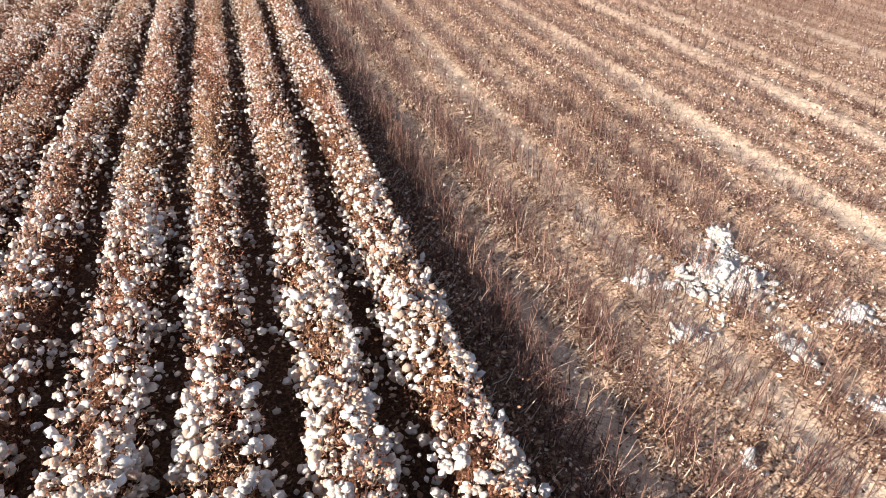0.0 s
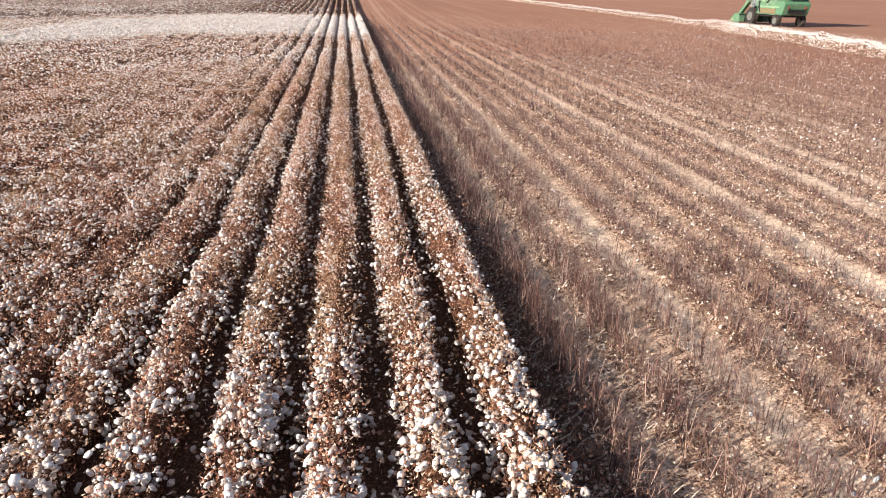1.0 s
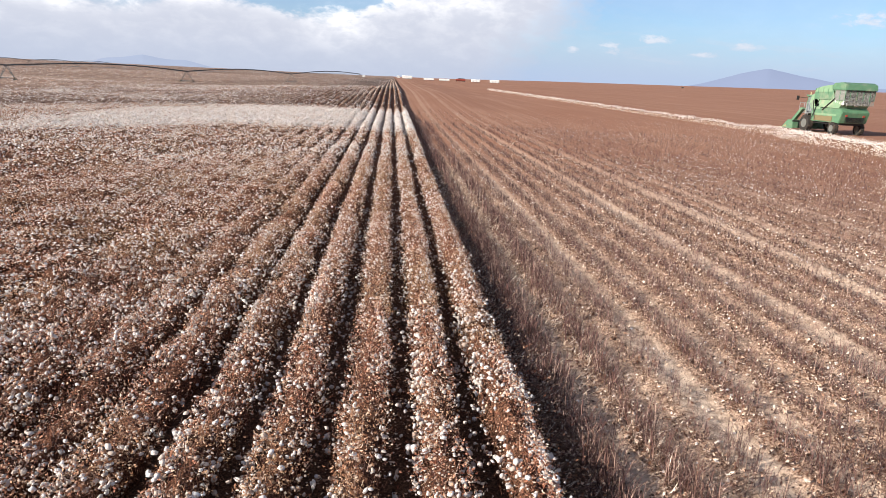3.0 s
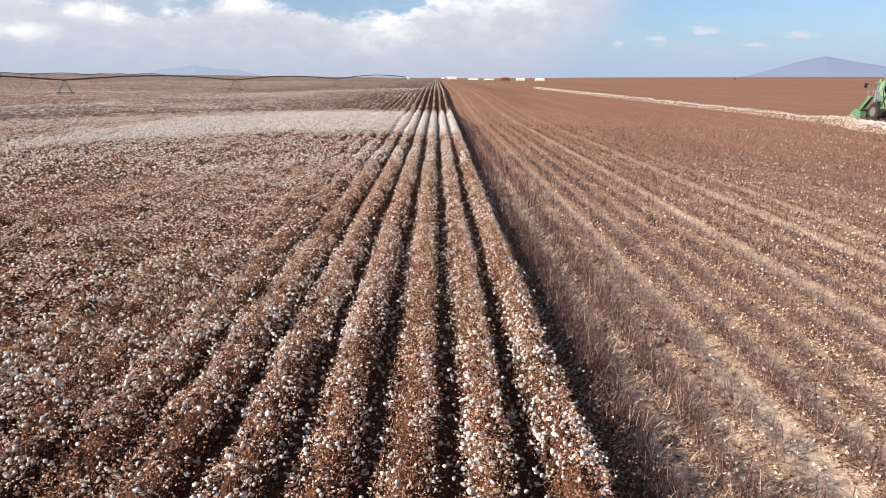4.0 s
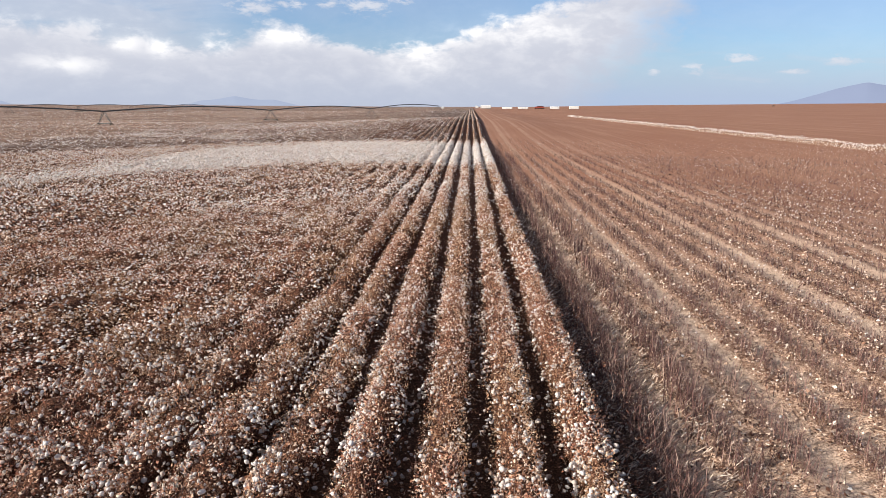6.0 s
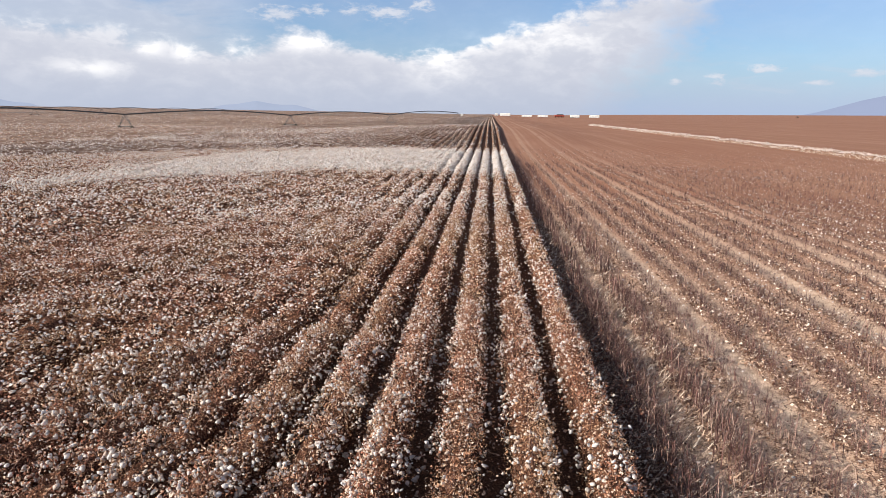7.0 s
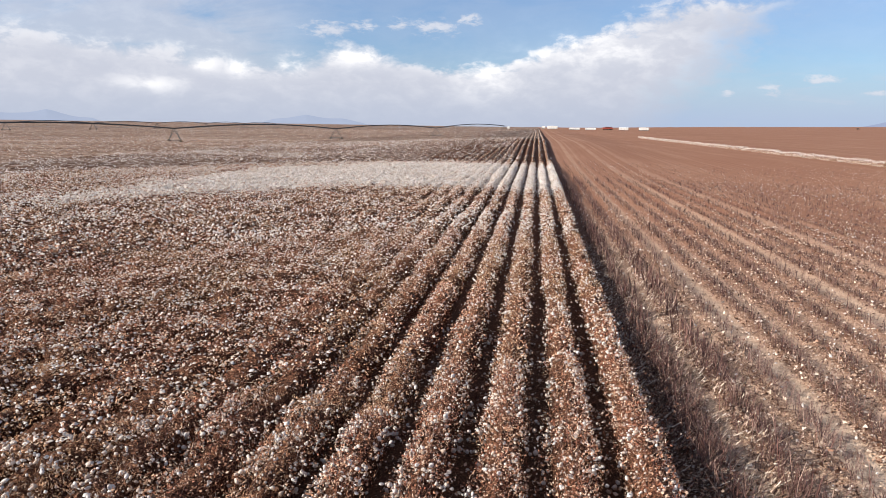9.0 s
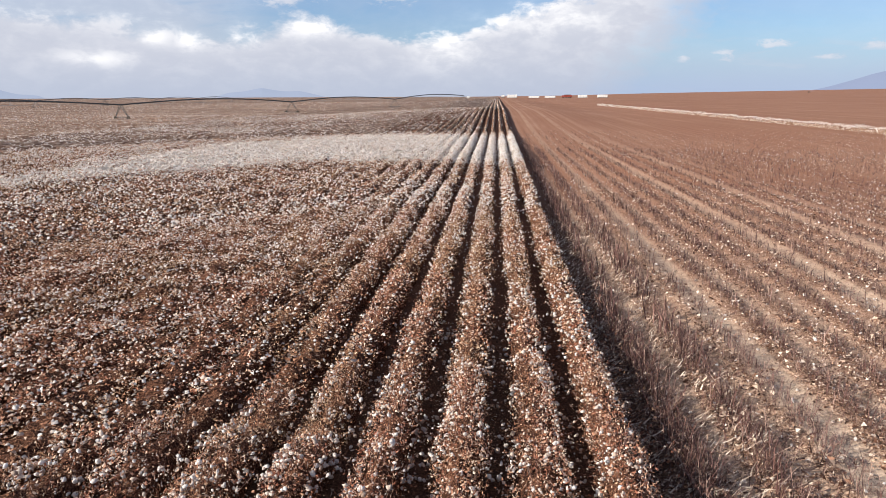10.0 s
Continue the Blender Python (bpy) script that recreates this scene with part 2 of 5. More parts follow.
def soil(t, pos):
    x, y, z = t.split(pos)
    grit = t.noise(pos, 38.0, 4.0, 0.7)
    clod = t.noise(pos, 7.0, 4.0, 0.6)
    wide = t.noise(t.scaled(pos, 1.0, 0.25, 1.0), 0.9, 4.0, 0.6)
    c = t.ramp(grit, (0.38, (0.080, 0.040, 0.027)), (0.47, (0.43, 0.270, 0.190)), (0.59, (0.76, 0.585, 0.455)))
    c = t.mix(t.step(clod, 0.38, 0.53, 0.65, 0.0), c, (0.115, 0.060, 0.040))
    comb = t.math("COSINE", t.math("MULTIPLY", t.math("SUBTRACT", x, 0.08), 2 * math.pi / 0.8))
    comb = t.math("ADD", comb, t.math("MULTIPLY", t.math("SUBTRACT", clod, 0.5), 1.4))
    c = t.mix(t.math("MULTIPLY", t.step(comb, -0.9, -0.1, 1.0, 0.0), t.step(wide, 0.30, 0.60, 0.10, 0.45)), c, (0.66, 0.50, 0.385))
    c = t.mix(t.math("MULTIPLY", t.step(comb, 0.1, 0.8), 0.35), c, (0.175, 0.095, 0.066))
    # dry powdered soil in the wheel lanes; the one at 1.30 paints in sunlit slots
    lane = 0.0
    for at, wid, much in ((1.30, 0.20, 0.4), (2.70, 0.40, 1.0), (3.60, 0.25, 0.5), (6.05, 0.48, 1.0), (7.4, 0.25, 0.5), (8.7, 0.50, 0.9), (10.2, 0.35, 0.6), (13.2, 0.45, 0.6), (17.0, 0.5, 0.5)):
        off = t.math("ABSOLUTE", t.math("SUBTRACT", x, at))
        lane = t.math("MAXIMUM", lane, t.math("MULTIPLY", t.step(off, wid * 0.3, wid, 1.0, 0.0), much))
    lane = t.math("MULTIPLY", lane, t.math("MULTIPLY", t.step(wide, 0.22, 0.50), t.math("MULTIPLY", t.step(clod, 0.32, 0.58, 0.30, 1.0), t.step(grit, 0.34, 0.48, 0.45, 1.0))))
    c = t.mix(t.math("MULTIPLY", lane, 0.9), c, (0.78, 0.625, 0.50))
    # leaf mulch under the crop, carried on outwards as the last row's painted shadow
    mulch_and_shade = t.step(t.math("ADD", x, t.math("MULTIPLY", clod, 0.6)), 0.70, 1.55, 1.0, 0.0)
    leafy_shade = t.ramp(grit, (0.36, (0.030, 0.018, 0.013)), (0.52, (0.095, 0.050, 0.032)), (0.68, (0.24, 0.135, 0.085)))
    c = t.mix(mulch_and_shade, c, leafy_shade)
    # rows of standing stalks and their litter merge into a russet cover further off
    uneven = t.noise(t.scaled(pos, 1.0, 0.012, 1.0), 0.9, 3.0, 0.6)
    stripe = t.math("MULTIPLY", t.math("SINE", t.math("MULTIPLY", x, 2 * math.pi / 0.8)), t.step(uneven, 0.45, 0.7))
    cover = t.mix(t.step(stripe, -0.8, 0.9), (0.245, 0.112, 0.074), (0.345, 0.185, 0.125))
    pale = t.noise(t.scaled(pos, 1.0, 0.06, 1.0), 0.5, 4.0, 0.65)
    cover = t.mix(t.step(pale, 0.45, 0.75, 0.0, 0.45), cover, (0.46, 0.29, 0.205))
    blotch = t.noise(pos, 0.02, 4.0, 0.6)
    cover = t.mix(t.step(blotch, 0.35, 0.65, 0.4, 0.0), cover, (0.225, 0.098, 0.062))
    far = t.step(t.math("ADD", y, t.math("MULTIPLY", t.math("ABSOLUTE", x), 0.6)), 13.0, 54.0)
    c = t.mix(t.math("MULTIPLY", far, 0.92), c, cover)
    trail = t.math("MULTIPLY", t.math("MULTIPLY", lane, t.step(y, 90, 40, 0.25, 0.6)), t.step(x, 12, 6))
    c = t.mix(t.math("MULTIPLY", trail, far), c, (0.58, 0.42, 0.31))
    return c, t.bump(t.math("ADD", t.math("MULTIPLY", grit, 0.6), clod), 0.8, 0.022)


def far_crop(t, pos):
    x, y, z = t.split(pos)
    speck = t.noise(t.scaled(pos, 1.0, 0.30, 1.0), 2.6, 3.0, 0.7)
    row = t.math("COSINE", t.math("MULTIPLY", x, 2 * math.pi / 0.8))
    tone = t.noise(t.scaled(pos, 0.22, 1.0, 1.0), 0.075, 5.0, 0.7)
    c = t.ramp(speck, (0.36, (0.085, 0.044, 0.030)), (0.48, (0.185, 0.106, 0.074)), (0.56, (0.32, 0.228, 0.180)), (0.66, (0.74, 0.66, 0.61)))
    # furrow shade put into the colour, darkest midway between rows
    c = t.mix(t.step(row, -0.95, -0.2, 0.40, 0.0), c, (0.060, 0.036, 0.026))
    c = t.mix(t.step(tone, 0.48, 0.62, 0.0, 0.45), c, (0.48, 0.37, 0.305))
    return t.mix(t.step(tone, 0.36, 0.46, 0.30, 0.0), c, (0.23, 0.135, 0.095)), t.bump(speck, 0.7, 0.25)


def plain(colour, vary=0.25, scale=6.0, dirt=(0.25, 0.16, 0.11), dusty=0.25):
    def base(t, pos):
        n = t.noise(pos, scale, 4.0, 0.6)
        c = t.mix(t.step(n, 0.35, 0.7, 0.0, vary), colour, tuple(v * 0.6 for v in colour))
        d = t.noise(pos, scale * 0.35, 5.0, 0.65)
        return t.mix(t.step(d, 0.48, 0.72, 0.0, dusty), c, dirt), t.bump(n, 0.15, 0.01)
    return base


LINT = material("cotton_lint", lint, 0.95, spec=0.05, sheen=0.3, through_light=0.18)
LINT_ONE = material("cotton_lint_single", lint_single, 0.95, spec=0.05, sheen=0.3, through_light=0.18)
LINT_HEAP = material("spilled_lint", lint_heap, 0.95, spec=0.05, sheen=0.3, through_light=0.2)
LEAF = material("dry_cotton_leaf", dry_leaf, 0.75, spec=0.25, through_light=0.22)
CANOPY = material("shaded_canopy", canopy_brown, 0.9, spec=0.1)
MIDCROP = material("speckled_canopy", speckled_canopy, 0.95, spec=0.05)
STRIP = material("strip_canopy", strip_brown, 0.95, spec=0.05)
STEM = material("cotton_stem", stem_brown, 0.7)
STEM_ONE = material("single_stem", lambda t, pos: t.ramp(per_object(t), (0.0, (0.035, 0.017, 0.017)), (0.5, (0.110, 0.052, 0.043)), (0.85, (0.25, 0.145, 0.11)), (1.0, (0.46, 0.33, 0.26))), 0.7)
TRASH = material("stalk_litter", trash_tan, 0.85)
# pale twig colour that stands in for sun streaks in the row's shadow
PALE = material("sun_streak_trash", lambda t, pos: t.ramp(island(t), (0.0, (0.13, 0.075, 0.052)), (0.5, (0.40, 0.28, 0.21)), (1.0, (0.80, 0.70, 0.61))), 0.85)
SOIL = material("dry_soil", soil, 0.95, spec=0.1)
FARCROP = material("far_cotton", far_crop, 0.95, spec=0.1)
GREEN = material("green_paint", plain((0.10, 0.215, 0.125), 0.4, 3.0, (0.30, 0.31, 0.22), 0.6), 0.42, spec=0.5)
GREEN_PALE = material("faded_green_paint", plain((0.20, 0.33, 0.20), 0.3, 3.0, (0.40, 0.36, 0.27), 0.5), 0.5, spec=0.4)
YELLOW = material("yellow_paint", plain((0.40, 0.35, 0.19), 0.3, 6.0, (0.38, 0.33, 0.25), 0.75), 0.45, spec=0.5)
STEEL = material("galvanised_steel", plain((0.50, 0.51, 0.51), 0.35, 8.0, (0.30, 0.24, 0.19), 0.2), 0.45, 0.75)
DARK = material("dark_iron", plain((0.035, 0.035, 0.036), 0.4), 0.6, 0.3)
RUBBER = material("tyre_rubber", plain((0.028, 0.027, 0.026), 0.3, 9.0, (0.22, 0.15, 0.10), 0.5), 0.85)
GLASS = material("cab_glass", plain((0.16, 0.19, 0.20), 0.2, 2.0, (0.3, 0.25, 0.2), 0.15), 0.08, spec=0.8)
MESH = material("dull_wire", plain((0.20, 0.21, 0.20), 0.35, 8.0, (0.30, 0.26, 0.2), 0.4), 0.6, 0.4)
WHITE = material("white_sheet", plain((0.80, 0.80, 0.78), 0.12, 2.0, (0.5, 0.4, 0.32), 0.15), 0.5)
RUST = material("red_paint", plain((0.33, 0.065, 0.045), 0.3), 0.55)


def distant(name, rock, haze_glow):
    """A far range; the bright haze before it is painted on as its own glow."""
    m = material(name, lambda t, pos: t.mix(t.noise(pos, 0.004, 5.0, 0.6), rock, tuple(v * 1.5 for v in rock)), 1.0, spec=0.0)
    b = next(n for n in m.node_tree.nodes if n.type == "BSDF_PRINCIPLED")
    # the haze is emitted by the hill surface itself
    b.inputs["Emission Color"].default_value, b.inputs["Emission Strength"].default_value = (*haze_glow, 1.0), 1.0
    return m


HILL_EAST = distant("hazed_violet_hill", (0.035, 0.042, 0.060), (0.185, 0.215, 0.305))
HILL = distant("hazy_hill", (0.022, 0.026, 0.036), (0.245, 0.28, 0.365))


# ---- helpers for meshes ----
rng = np.random.default_rng(7)


def smooth(lo, hi, v):
    s = np.clip((np.asarray(v, float) - lo) / (hi - lo), 0, 1)
    return s * s * (3 - 2 * s)


def lattice(x, y, seed):
    """Smooth value noise from 0 to 1 on arrays."""
    x, y = np.asarray(x, float), np.asarray(y, float)
    i, j = np.floor(x), np.floor(y)
    u, v = x - i, y - j
    u, v = u * u * (3 - 2 * u), v * v * (3 - 2 * v)

    def spot(a, b):
        s = np.sin(a * 127.1 + b * 311.7 + seed * 74.7) * 43758.5453
        return s - np.floor(s)

    return (spot(i, j) * (1 - u) + spot(i + 1, j) * u) * (1 - v) + (spot(i, j + 1) * (1 - u) + spot(i + 1, j + 1) * u) * v


def cloudy(x, y, size, seed):
    return 0.6 * lattice(x / size, y / size, seed) + 0.28 * lattice(x / size * 2.3, y / size * 2.3, seed + 5) + 0.12 * lattice(x / size * 5.1, y / size * 5.1, seed + 9)


def relief(x, y):
    """Height of the land: level near by, a gentle rise past a shallow hollow, low swells towards the sides."""
    x, y = np.asarray(x, float), np.asarray(y, float)
    z = 1.25 * smooth(62, 150, y) * smooth(-45, -5, x) * (1 - 0.9 * smooth(6, 26, x)) + 1.5 * smooth(140, 700, y)
    z = z + 0.45 * smooth(12, 29, x) * smooth(25, 55, y)
    return z + np.where(x < 0, 6.0, 15.0) * smooth(150, 1400, np.abs(x))


def beds(x, y):
    """Low planting ridges and clods of the picked ground."""
    ridge = 0.022 * np.cos(2 * np.pi * (x - 0.08) / 0.8)
    clods = 0.028 * smooth(0.35, 0.8, lattice(x / 0.13, y / 0.13, 14)) * smooth(0.3, 0.7, cloudy(x, y, 0.7, 15)) * smooth(40, 18, y)
    return ridge * smooth(90, 40, y) + clods + 0.03 * (cloudy(x, y, 0.30, 3) - 0.5) + 0.02 * (cloudy(x, y, 1.3, 8) - 0.5)


def soup(name, verts, faces, mat, parent=None, label="", kind="", flat=True):
    """One mesh from arrays of vertices and of triangles or quads."""
    me = bpy.data.meshes.new(name)
    n, size = faces.shape
    me.vertices.add(len(verts))
    me.vertices.foreach_set("co", np.ascontiguousarray(verts, dtype=np.float32).ravel())
    me.loops.add(n * size)
    me.loops.foreach_set("vertex_index", np.ascontiguousarray(faces, dtype=np.int32).ravel())
    me.polygons.add(n)
    me.polygons.foreach_set("loop_start", np.arange(0, n * size, size, dtype=np.int32))
    me.polygons.foreach_set("use_smooth", np.full(n, not flat))
    me.update(calc_edges=True)
    me.materials.append(mat)
    ob = new(name, me)
    if parent is not None:
        ob.parent = parent
    return tagged(ob, label=label, kind=kind)


def turns(n, tilt):
    """Random rotations: any heading, leaning by up to about tilt."""
    a, b, c = rng.uniform(0, 2 * np.pi, n), rng.normal(0, tilt, n), rng.uniform(0, 2 * np.pi, n)
    ca, sa, cb, sb, cc, sc_ = np.cos(a), np.sin(a), np.cos(b), np.sin(b), np.cos(c), np.sin(c)
    m = np.empty((n, 3, 3))
    m[:, 0] = np.stack([ca * cc - sa * cb * sc_, -ca * sc_ - sa * cb * cc, sa * sb], 1)
    m[:, 1] = np.stack([sa * cc + ca * cb * sc_, -sa * sc_ + ca * cb * cc, -ca * sb], 1)
    m[:, 2] = np.stack([sb * sc_, sb * cc, cb], 1)
    return m


def scatter(template, faces, places, sizes, tilt):
    """Vertices and faces of a shape set down at many places."""
    n = len(places)
    shape = template[None] * np.reshape(sizes, (n, 1, 1) if np.ndim(sizes) == 1 else (n, 1, 3))
    v = np.einsum("nij,nkj->nki", turns(n, tilt), shape) + places[:, None]
    f = faces[None] + (np.arange(n) * len(template))[:, None, None]
    return v.reshape(-1, 3), f.reshape(-1, faces.shape[1])


def ball(subdivisions, seed, rough):
    """A lumpy boll of unit radius, with open locks."""
    bm = bmesh.new()
    bmesh.ops.create_icosphere(bm, subdivisions=subdivisions, radius=1.0)
    r = random.Random(seed)
    for v in bm.verts:
        d = v.co.normalized()
        lock = 0.26 * math.cos(4 * math.atan2(d.y, d.x) + seed) * (1 - d.z * d.z)
        v.co = d * (1.0 + lock + r.uniform(-rough, rough))
        v.co.z *= 0.82
    out = np.array([v.co[:] for v in bm.verts]), np.array([[v.index for v in f.verts] for f in bm.faces])
    bm.free()
    return out


def open_boll(seed):
    """Four or five fluffy locks bursting from one burr."""
    r = np.random.default_rng(seed)
    chunks = []
    n = 4 + seed % 2
    for i in range(n):
        v, f = ball(1, seed * 7 + i, 0.16)
        a = i * 2 * np.pi / n + r.uniform(-0.3, 0.3)
        v = v * r.uniform(0.50, 0.68) * np.array((1.0, 1.0, 0.95))
        chunks.append((v + np.array((math.cos(a) * 0.48, math.sin(a) * 0.48, r.uniform(-0.12, 0.22))), f))
    vs, fs, k = [], [], 0
    for v, f in chunks:
        vs.append(v)
        fs.append(f + k)
        k += len(v)
    return np.concatenate(vs), np.concatenate(fs)


BOLL_FINE = [open_boll(s) for s in range(5)]
BOLL_MID = ball(1, 2, 0.20)
OCTA = np.array([(1, 0, 0), (0, 1, 0), (-1, 0, 0), (0, -1, 0), (0, 0, 0.85), (0, 0, -0.85)], float), np.array([(0, 1, 4), (1, 2, 4), (2, 3, 4), (3, 0, 4), (1, 0, 5), (2, 1, 5), (3, 2, 5), (0, 3, 5)])
TENT = np.array([(1, 0, -0.3), (-0.5, 0.87, -0.3), (-0.5, -0.87, -0.3), (0, 0, 0.7)], float), np.array([(0, 1, 3), (1, 2, 3), (2, 0, 3)])
DOME = OCTA[0][:5], OCTA[1][:4]
CHIP = np.array([(-0.5, -0.25, 0.06), (0.5, -0.18, -0.05), (0.05, 0.5, 0.10)], float), np.array([(0, 1, 2)])
LEAFLET = np.array([(-0.5, 0, 0.10), (0, -0.34, -0.08), (0.55, 0.03, 0.14), (0.02, 0.36, 0.0)], float), np.array([(0, 1, 2), (0, 2, 3)])


def sticks(base, top, radius, thin=0.5):
    """Three-sided tapered twigs from base to top points."""
    n = len(base)
    axis = top - base
    axis /= np.linalg.norm(axis, axis=1, keepdims=True) + 1e-9
    u = np.cross(axis, np.array([0.31, 0.87, 0.38]))
    u /= np.linalg.norm(u, axis=1, keepdims=True) + 1e-9
    w = np.cross(axis, u)
    rings = []
    for p, k in ((base, 1.0), (top, thin)):
        for a in (0, 2.094, 4.189):
            rings.append(p + (np.cos(a) * u + np.sin(a) * w) * (np.reshape(radius, (-1, 1)) * k))
    v = np.stack(rings, 1).reshape(-1, 3)
    f = np.array([(0, 1, 4, 3), (1, 2, 5, 4), (2, 0, 3, 5)])
    return v, (f[None] + (np.arange(n) * 6)[:, None, None]).reshape(-1, 4)


def slivers(base, top, radius):
    """Narrow strips for twigs that stay far off."""
    n = len(base)
    u = np.stack([rng.normal(0, 1, n), rng.normal(0, 1, n), np.zeros(n)], 1)
    u *= (np.reshape(radius, (-1, 1)) * 1.2) / (np.linalg.norm(u, axis=1, keepdims=True) + 1e-9)
    v = np.stack([base - u, base + u, top + u * 0.5, top - u * 0.5], 1).reshape(-1, 3)
    return v, np.arange(4 * n).reshape(-1, 4)


def merged(chunks):
    vs, fs, n = [], [], 0
    if len({f.shape[1] for _, f in chunks}) > 1:
        chunks = [(v, f if f.shape[1] == 3 else np.concatenate([f[:, :3], f[:, [0, 2, 3]]])) for v, f in chunks]
    for v, f in chunks:
        vs.append(v)
        fs.append(f + n)
        n += len(v)
    return np.concatenate(vs), np.concatenate(fs)


def thing(name, at, label, category, group="", kind="", turn=0.0):
    e = new(name)
    e.matrix_world = pose(*at, 0, 0, turn)
    return tagged(e, label, category, group, kind)


def part(name, bm, mat, parent, label="", flat=True):
    me = bpy.data.meshes.new(name)
    bm.normal_update()
    bm.to_mesh(me)
    bm.free()
    for p in me.polygons:
        p.use_smooth = not flat
    me.materials.append(mat)
    ob = new(name, me)
    ob.parent = parent
    return tagged(ob, label=label)


def box(bm, lo, hi, bevel=0.0):
    lo, hi = Vector(lo), Vector(hi)
    made = bmesh.ops.create_cube(bm, size=1.0, matrix=Matrix.LocRotScale((lo + hi) / 2, None, hi - lo))
    if bevel:
        edges = {e for v in made["verts"] for e in v.link_edges}
        bmesh.ops.bevel(bm, geom=list(edges), offset=bevel, segments=2, affect="EDGES", profile=0.6)
    return bm


def rod(bm, a, b, r, sides=8, r2=None):
    a, b = Vector(a), Vector(b)
    d = b - a
    m = Matrix.Translation((a + b) / 2) @ d.to_track_quat("Z", "Y").to_matrix().to_4x4()
    bmesh.ops.create_cone(bm, cap_ends=True, segments=sides, radius1=r, radius2=r if r2 is None else r2, depth=d.length, matrix=m)
    return bm


def prism(bm, outline, x0, x1):
    """A solid with the given (y, z) outline, from x0 to x1."""
    a = [bm.verts.new((x0, y, z)) for y, z in outline]
    b = [bm.verts.new((x1, y, z)) for y, z in outline]
    bm.faces.new(a)
    bm.faces.new(b[::-1])
    for i in range(len(outline)):
        j = (i + 1) % len(outline)
        bm.faces.new((a[j], a[i], b[i], b[j]))
    bmesh.ops.recalc_face_normals(bm, faces=bm.faces)
    return bm


# ---- the ground, one sheet to the horizon ----


def stretch(near_lo, near_hi, step, lo, hi, grow):
    out = list(np.arange(near_lo, near_hi, step))
    s = step
    while out[-1] < hi:
        s *= grow
        out.append(out[-1] + s)
    s = step
    while out[0] > lo:
        s *= grow
        out.insert(0, out[0] - s)
    return np.array(out)


def make_ground():
    xs = stretch(0.4, 9.0, 0.06, -4500, 4500, 1.09)
    ys = stretch(1.0, 24.0, 0.07, -600, 4700, 1.085)
    gx, gy = np.meshgrid(xs, ys)
    z = relief(gx, gy) + beds(gx, gy) * smooth(-600, -30, -np.abs(gx)) * smooth(160, 60, gy)
    v = np.stack([gx, gy, z], -1).reshape(-1, 3)
    i = np.arange(len(ys) - 1)[:, None] * len(xs) + np.arange(len(xs) - 1)[None]
    f = np.stack([i, i + 1, i + len(xs) + 1, i + len(xs)], -1).reshape(-1, 4)
    soup("ground", v, f, SOIL, label="dry tan and russet soil of a cotton field", kind="structure", flat=False)


make_ground()


def make_hills():
    def ridge(name, az0, az1, far, tall, seed, shape, mat=HILL):
        n, m = 220, 14
        az = np.linspace(az0, az1, n)
        d = np.linspace(0, 1, m)
        s = (az - az0) / (az1 - az0)
        crest = shape(s) * tall * (0.78 + 0.36 * cloudy(s * 4.5, s * 0 + seed, 1.0, seed) + 0.05 * (lattice(s * 14, s * 0 + 2.5, seed + 1) - 0.5))
        r = far + 1300 * (d - 0.5)
        gx, gy = r[None] * np.sin(np.radians(az))[:, None], r[None] * np.cos(np.radians(az))[:, None]
        slope = np.sin(np.pi * d)[None] ** 1.2
        z = crest[:, None] * slope * (0.93 + 0.14 * cloudy(gx, gy, 260.0, seed + 2)) - 10
        i = np.arange(n - 1)[:, None] * m + np.arange(m - 1)[None]
        f = np.stack([i, i + m, i + m + 1, i + 1], -1).reshape(-1, 4)
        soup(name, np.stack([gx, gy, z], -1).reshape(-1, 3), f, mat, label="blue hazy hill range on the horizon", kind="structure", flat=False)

    def peaks(*list_of):
        def shape(s):
            return sum(tall * np.exp(-np.abs((s - at) / wide) ** 1.4) for at, wide, tall in list_of) * smooth(0, 0.24, s) * smooth(1, 0.76, s)
        return shape

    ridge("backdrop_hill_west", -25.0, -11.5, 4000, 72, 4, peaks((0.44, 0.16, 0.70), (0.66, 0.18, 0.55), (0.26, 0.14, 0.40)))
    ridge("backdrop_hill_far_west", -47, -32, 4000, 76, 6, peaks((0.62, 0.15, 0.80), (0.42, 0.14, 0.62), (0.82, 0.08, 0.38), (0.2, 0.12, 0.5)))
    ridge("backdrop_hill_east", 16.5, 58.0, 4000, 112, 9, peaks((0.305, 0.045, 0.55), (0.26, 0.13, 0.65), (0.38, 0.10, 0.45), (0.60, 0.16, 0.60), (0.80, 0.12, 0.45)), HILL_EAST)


make_hills()


# ---- the standing cotton ----
SPACING = 0.8


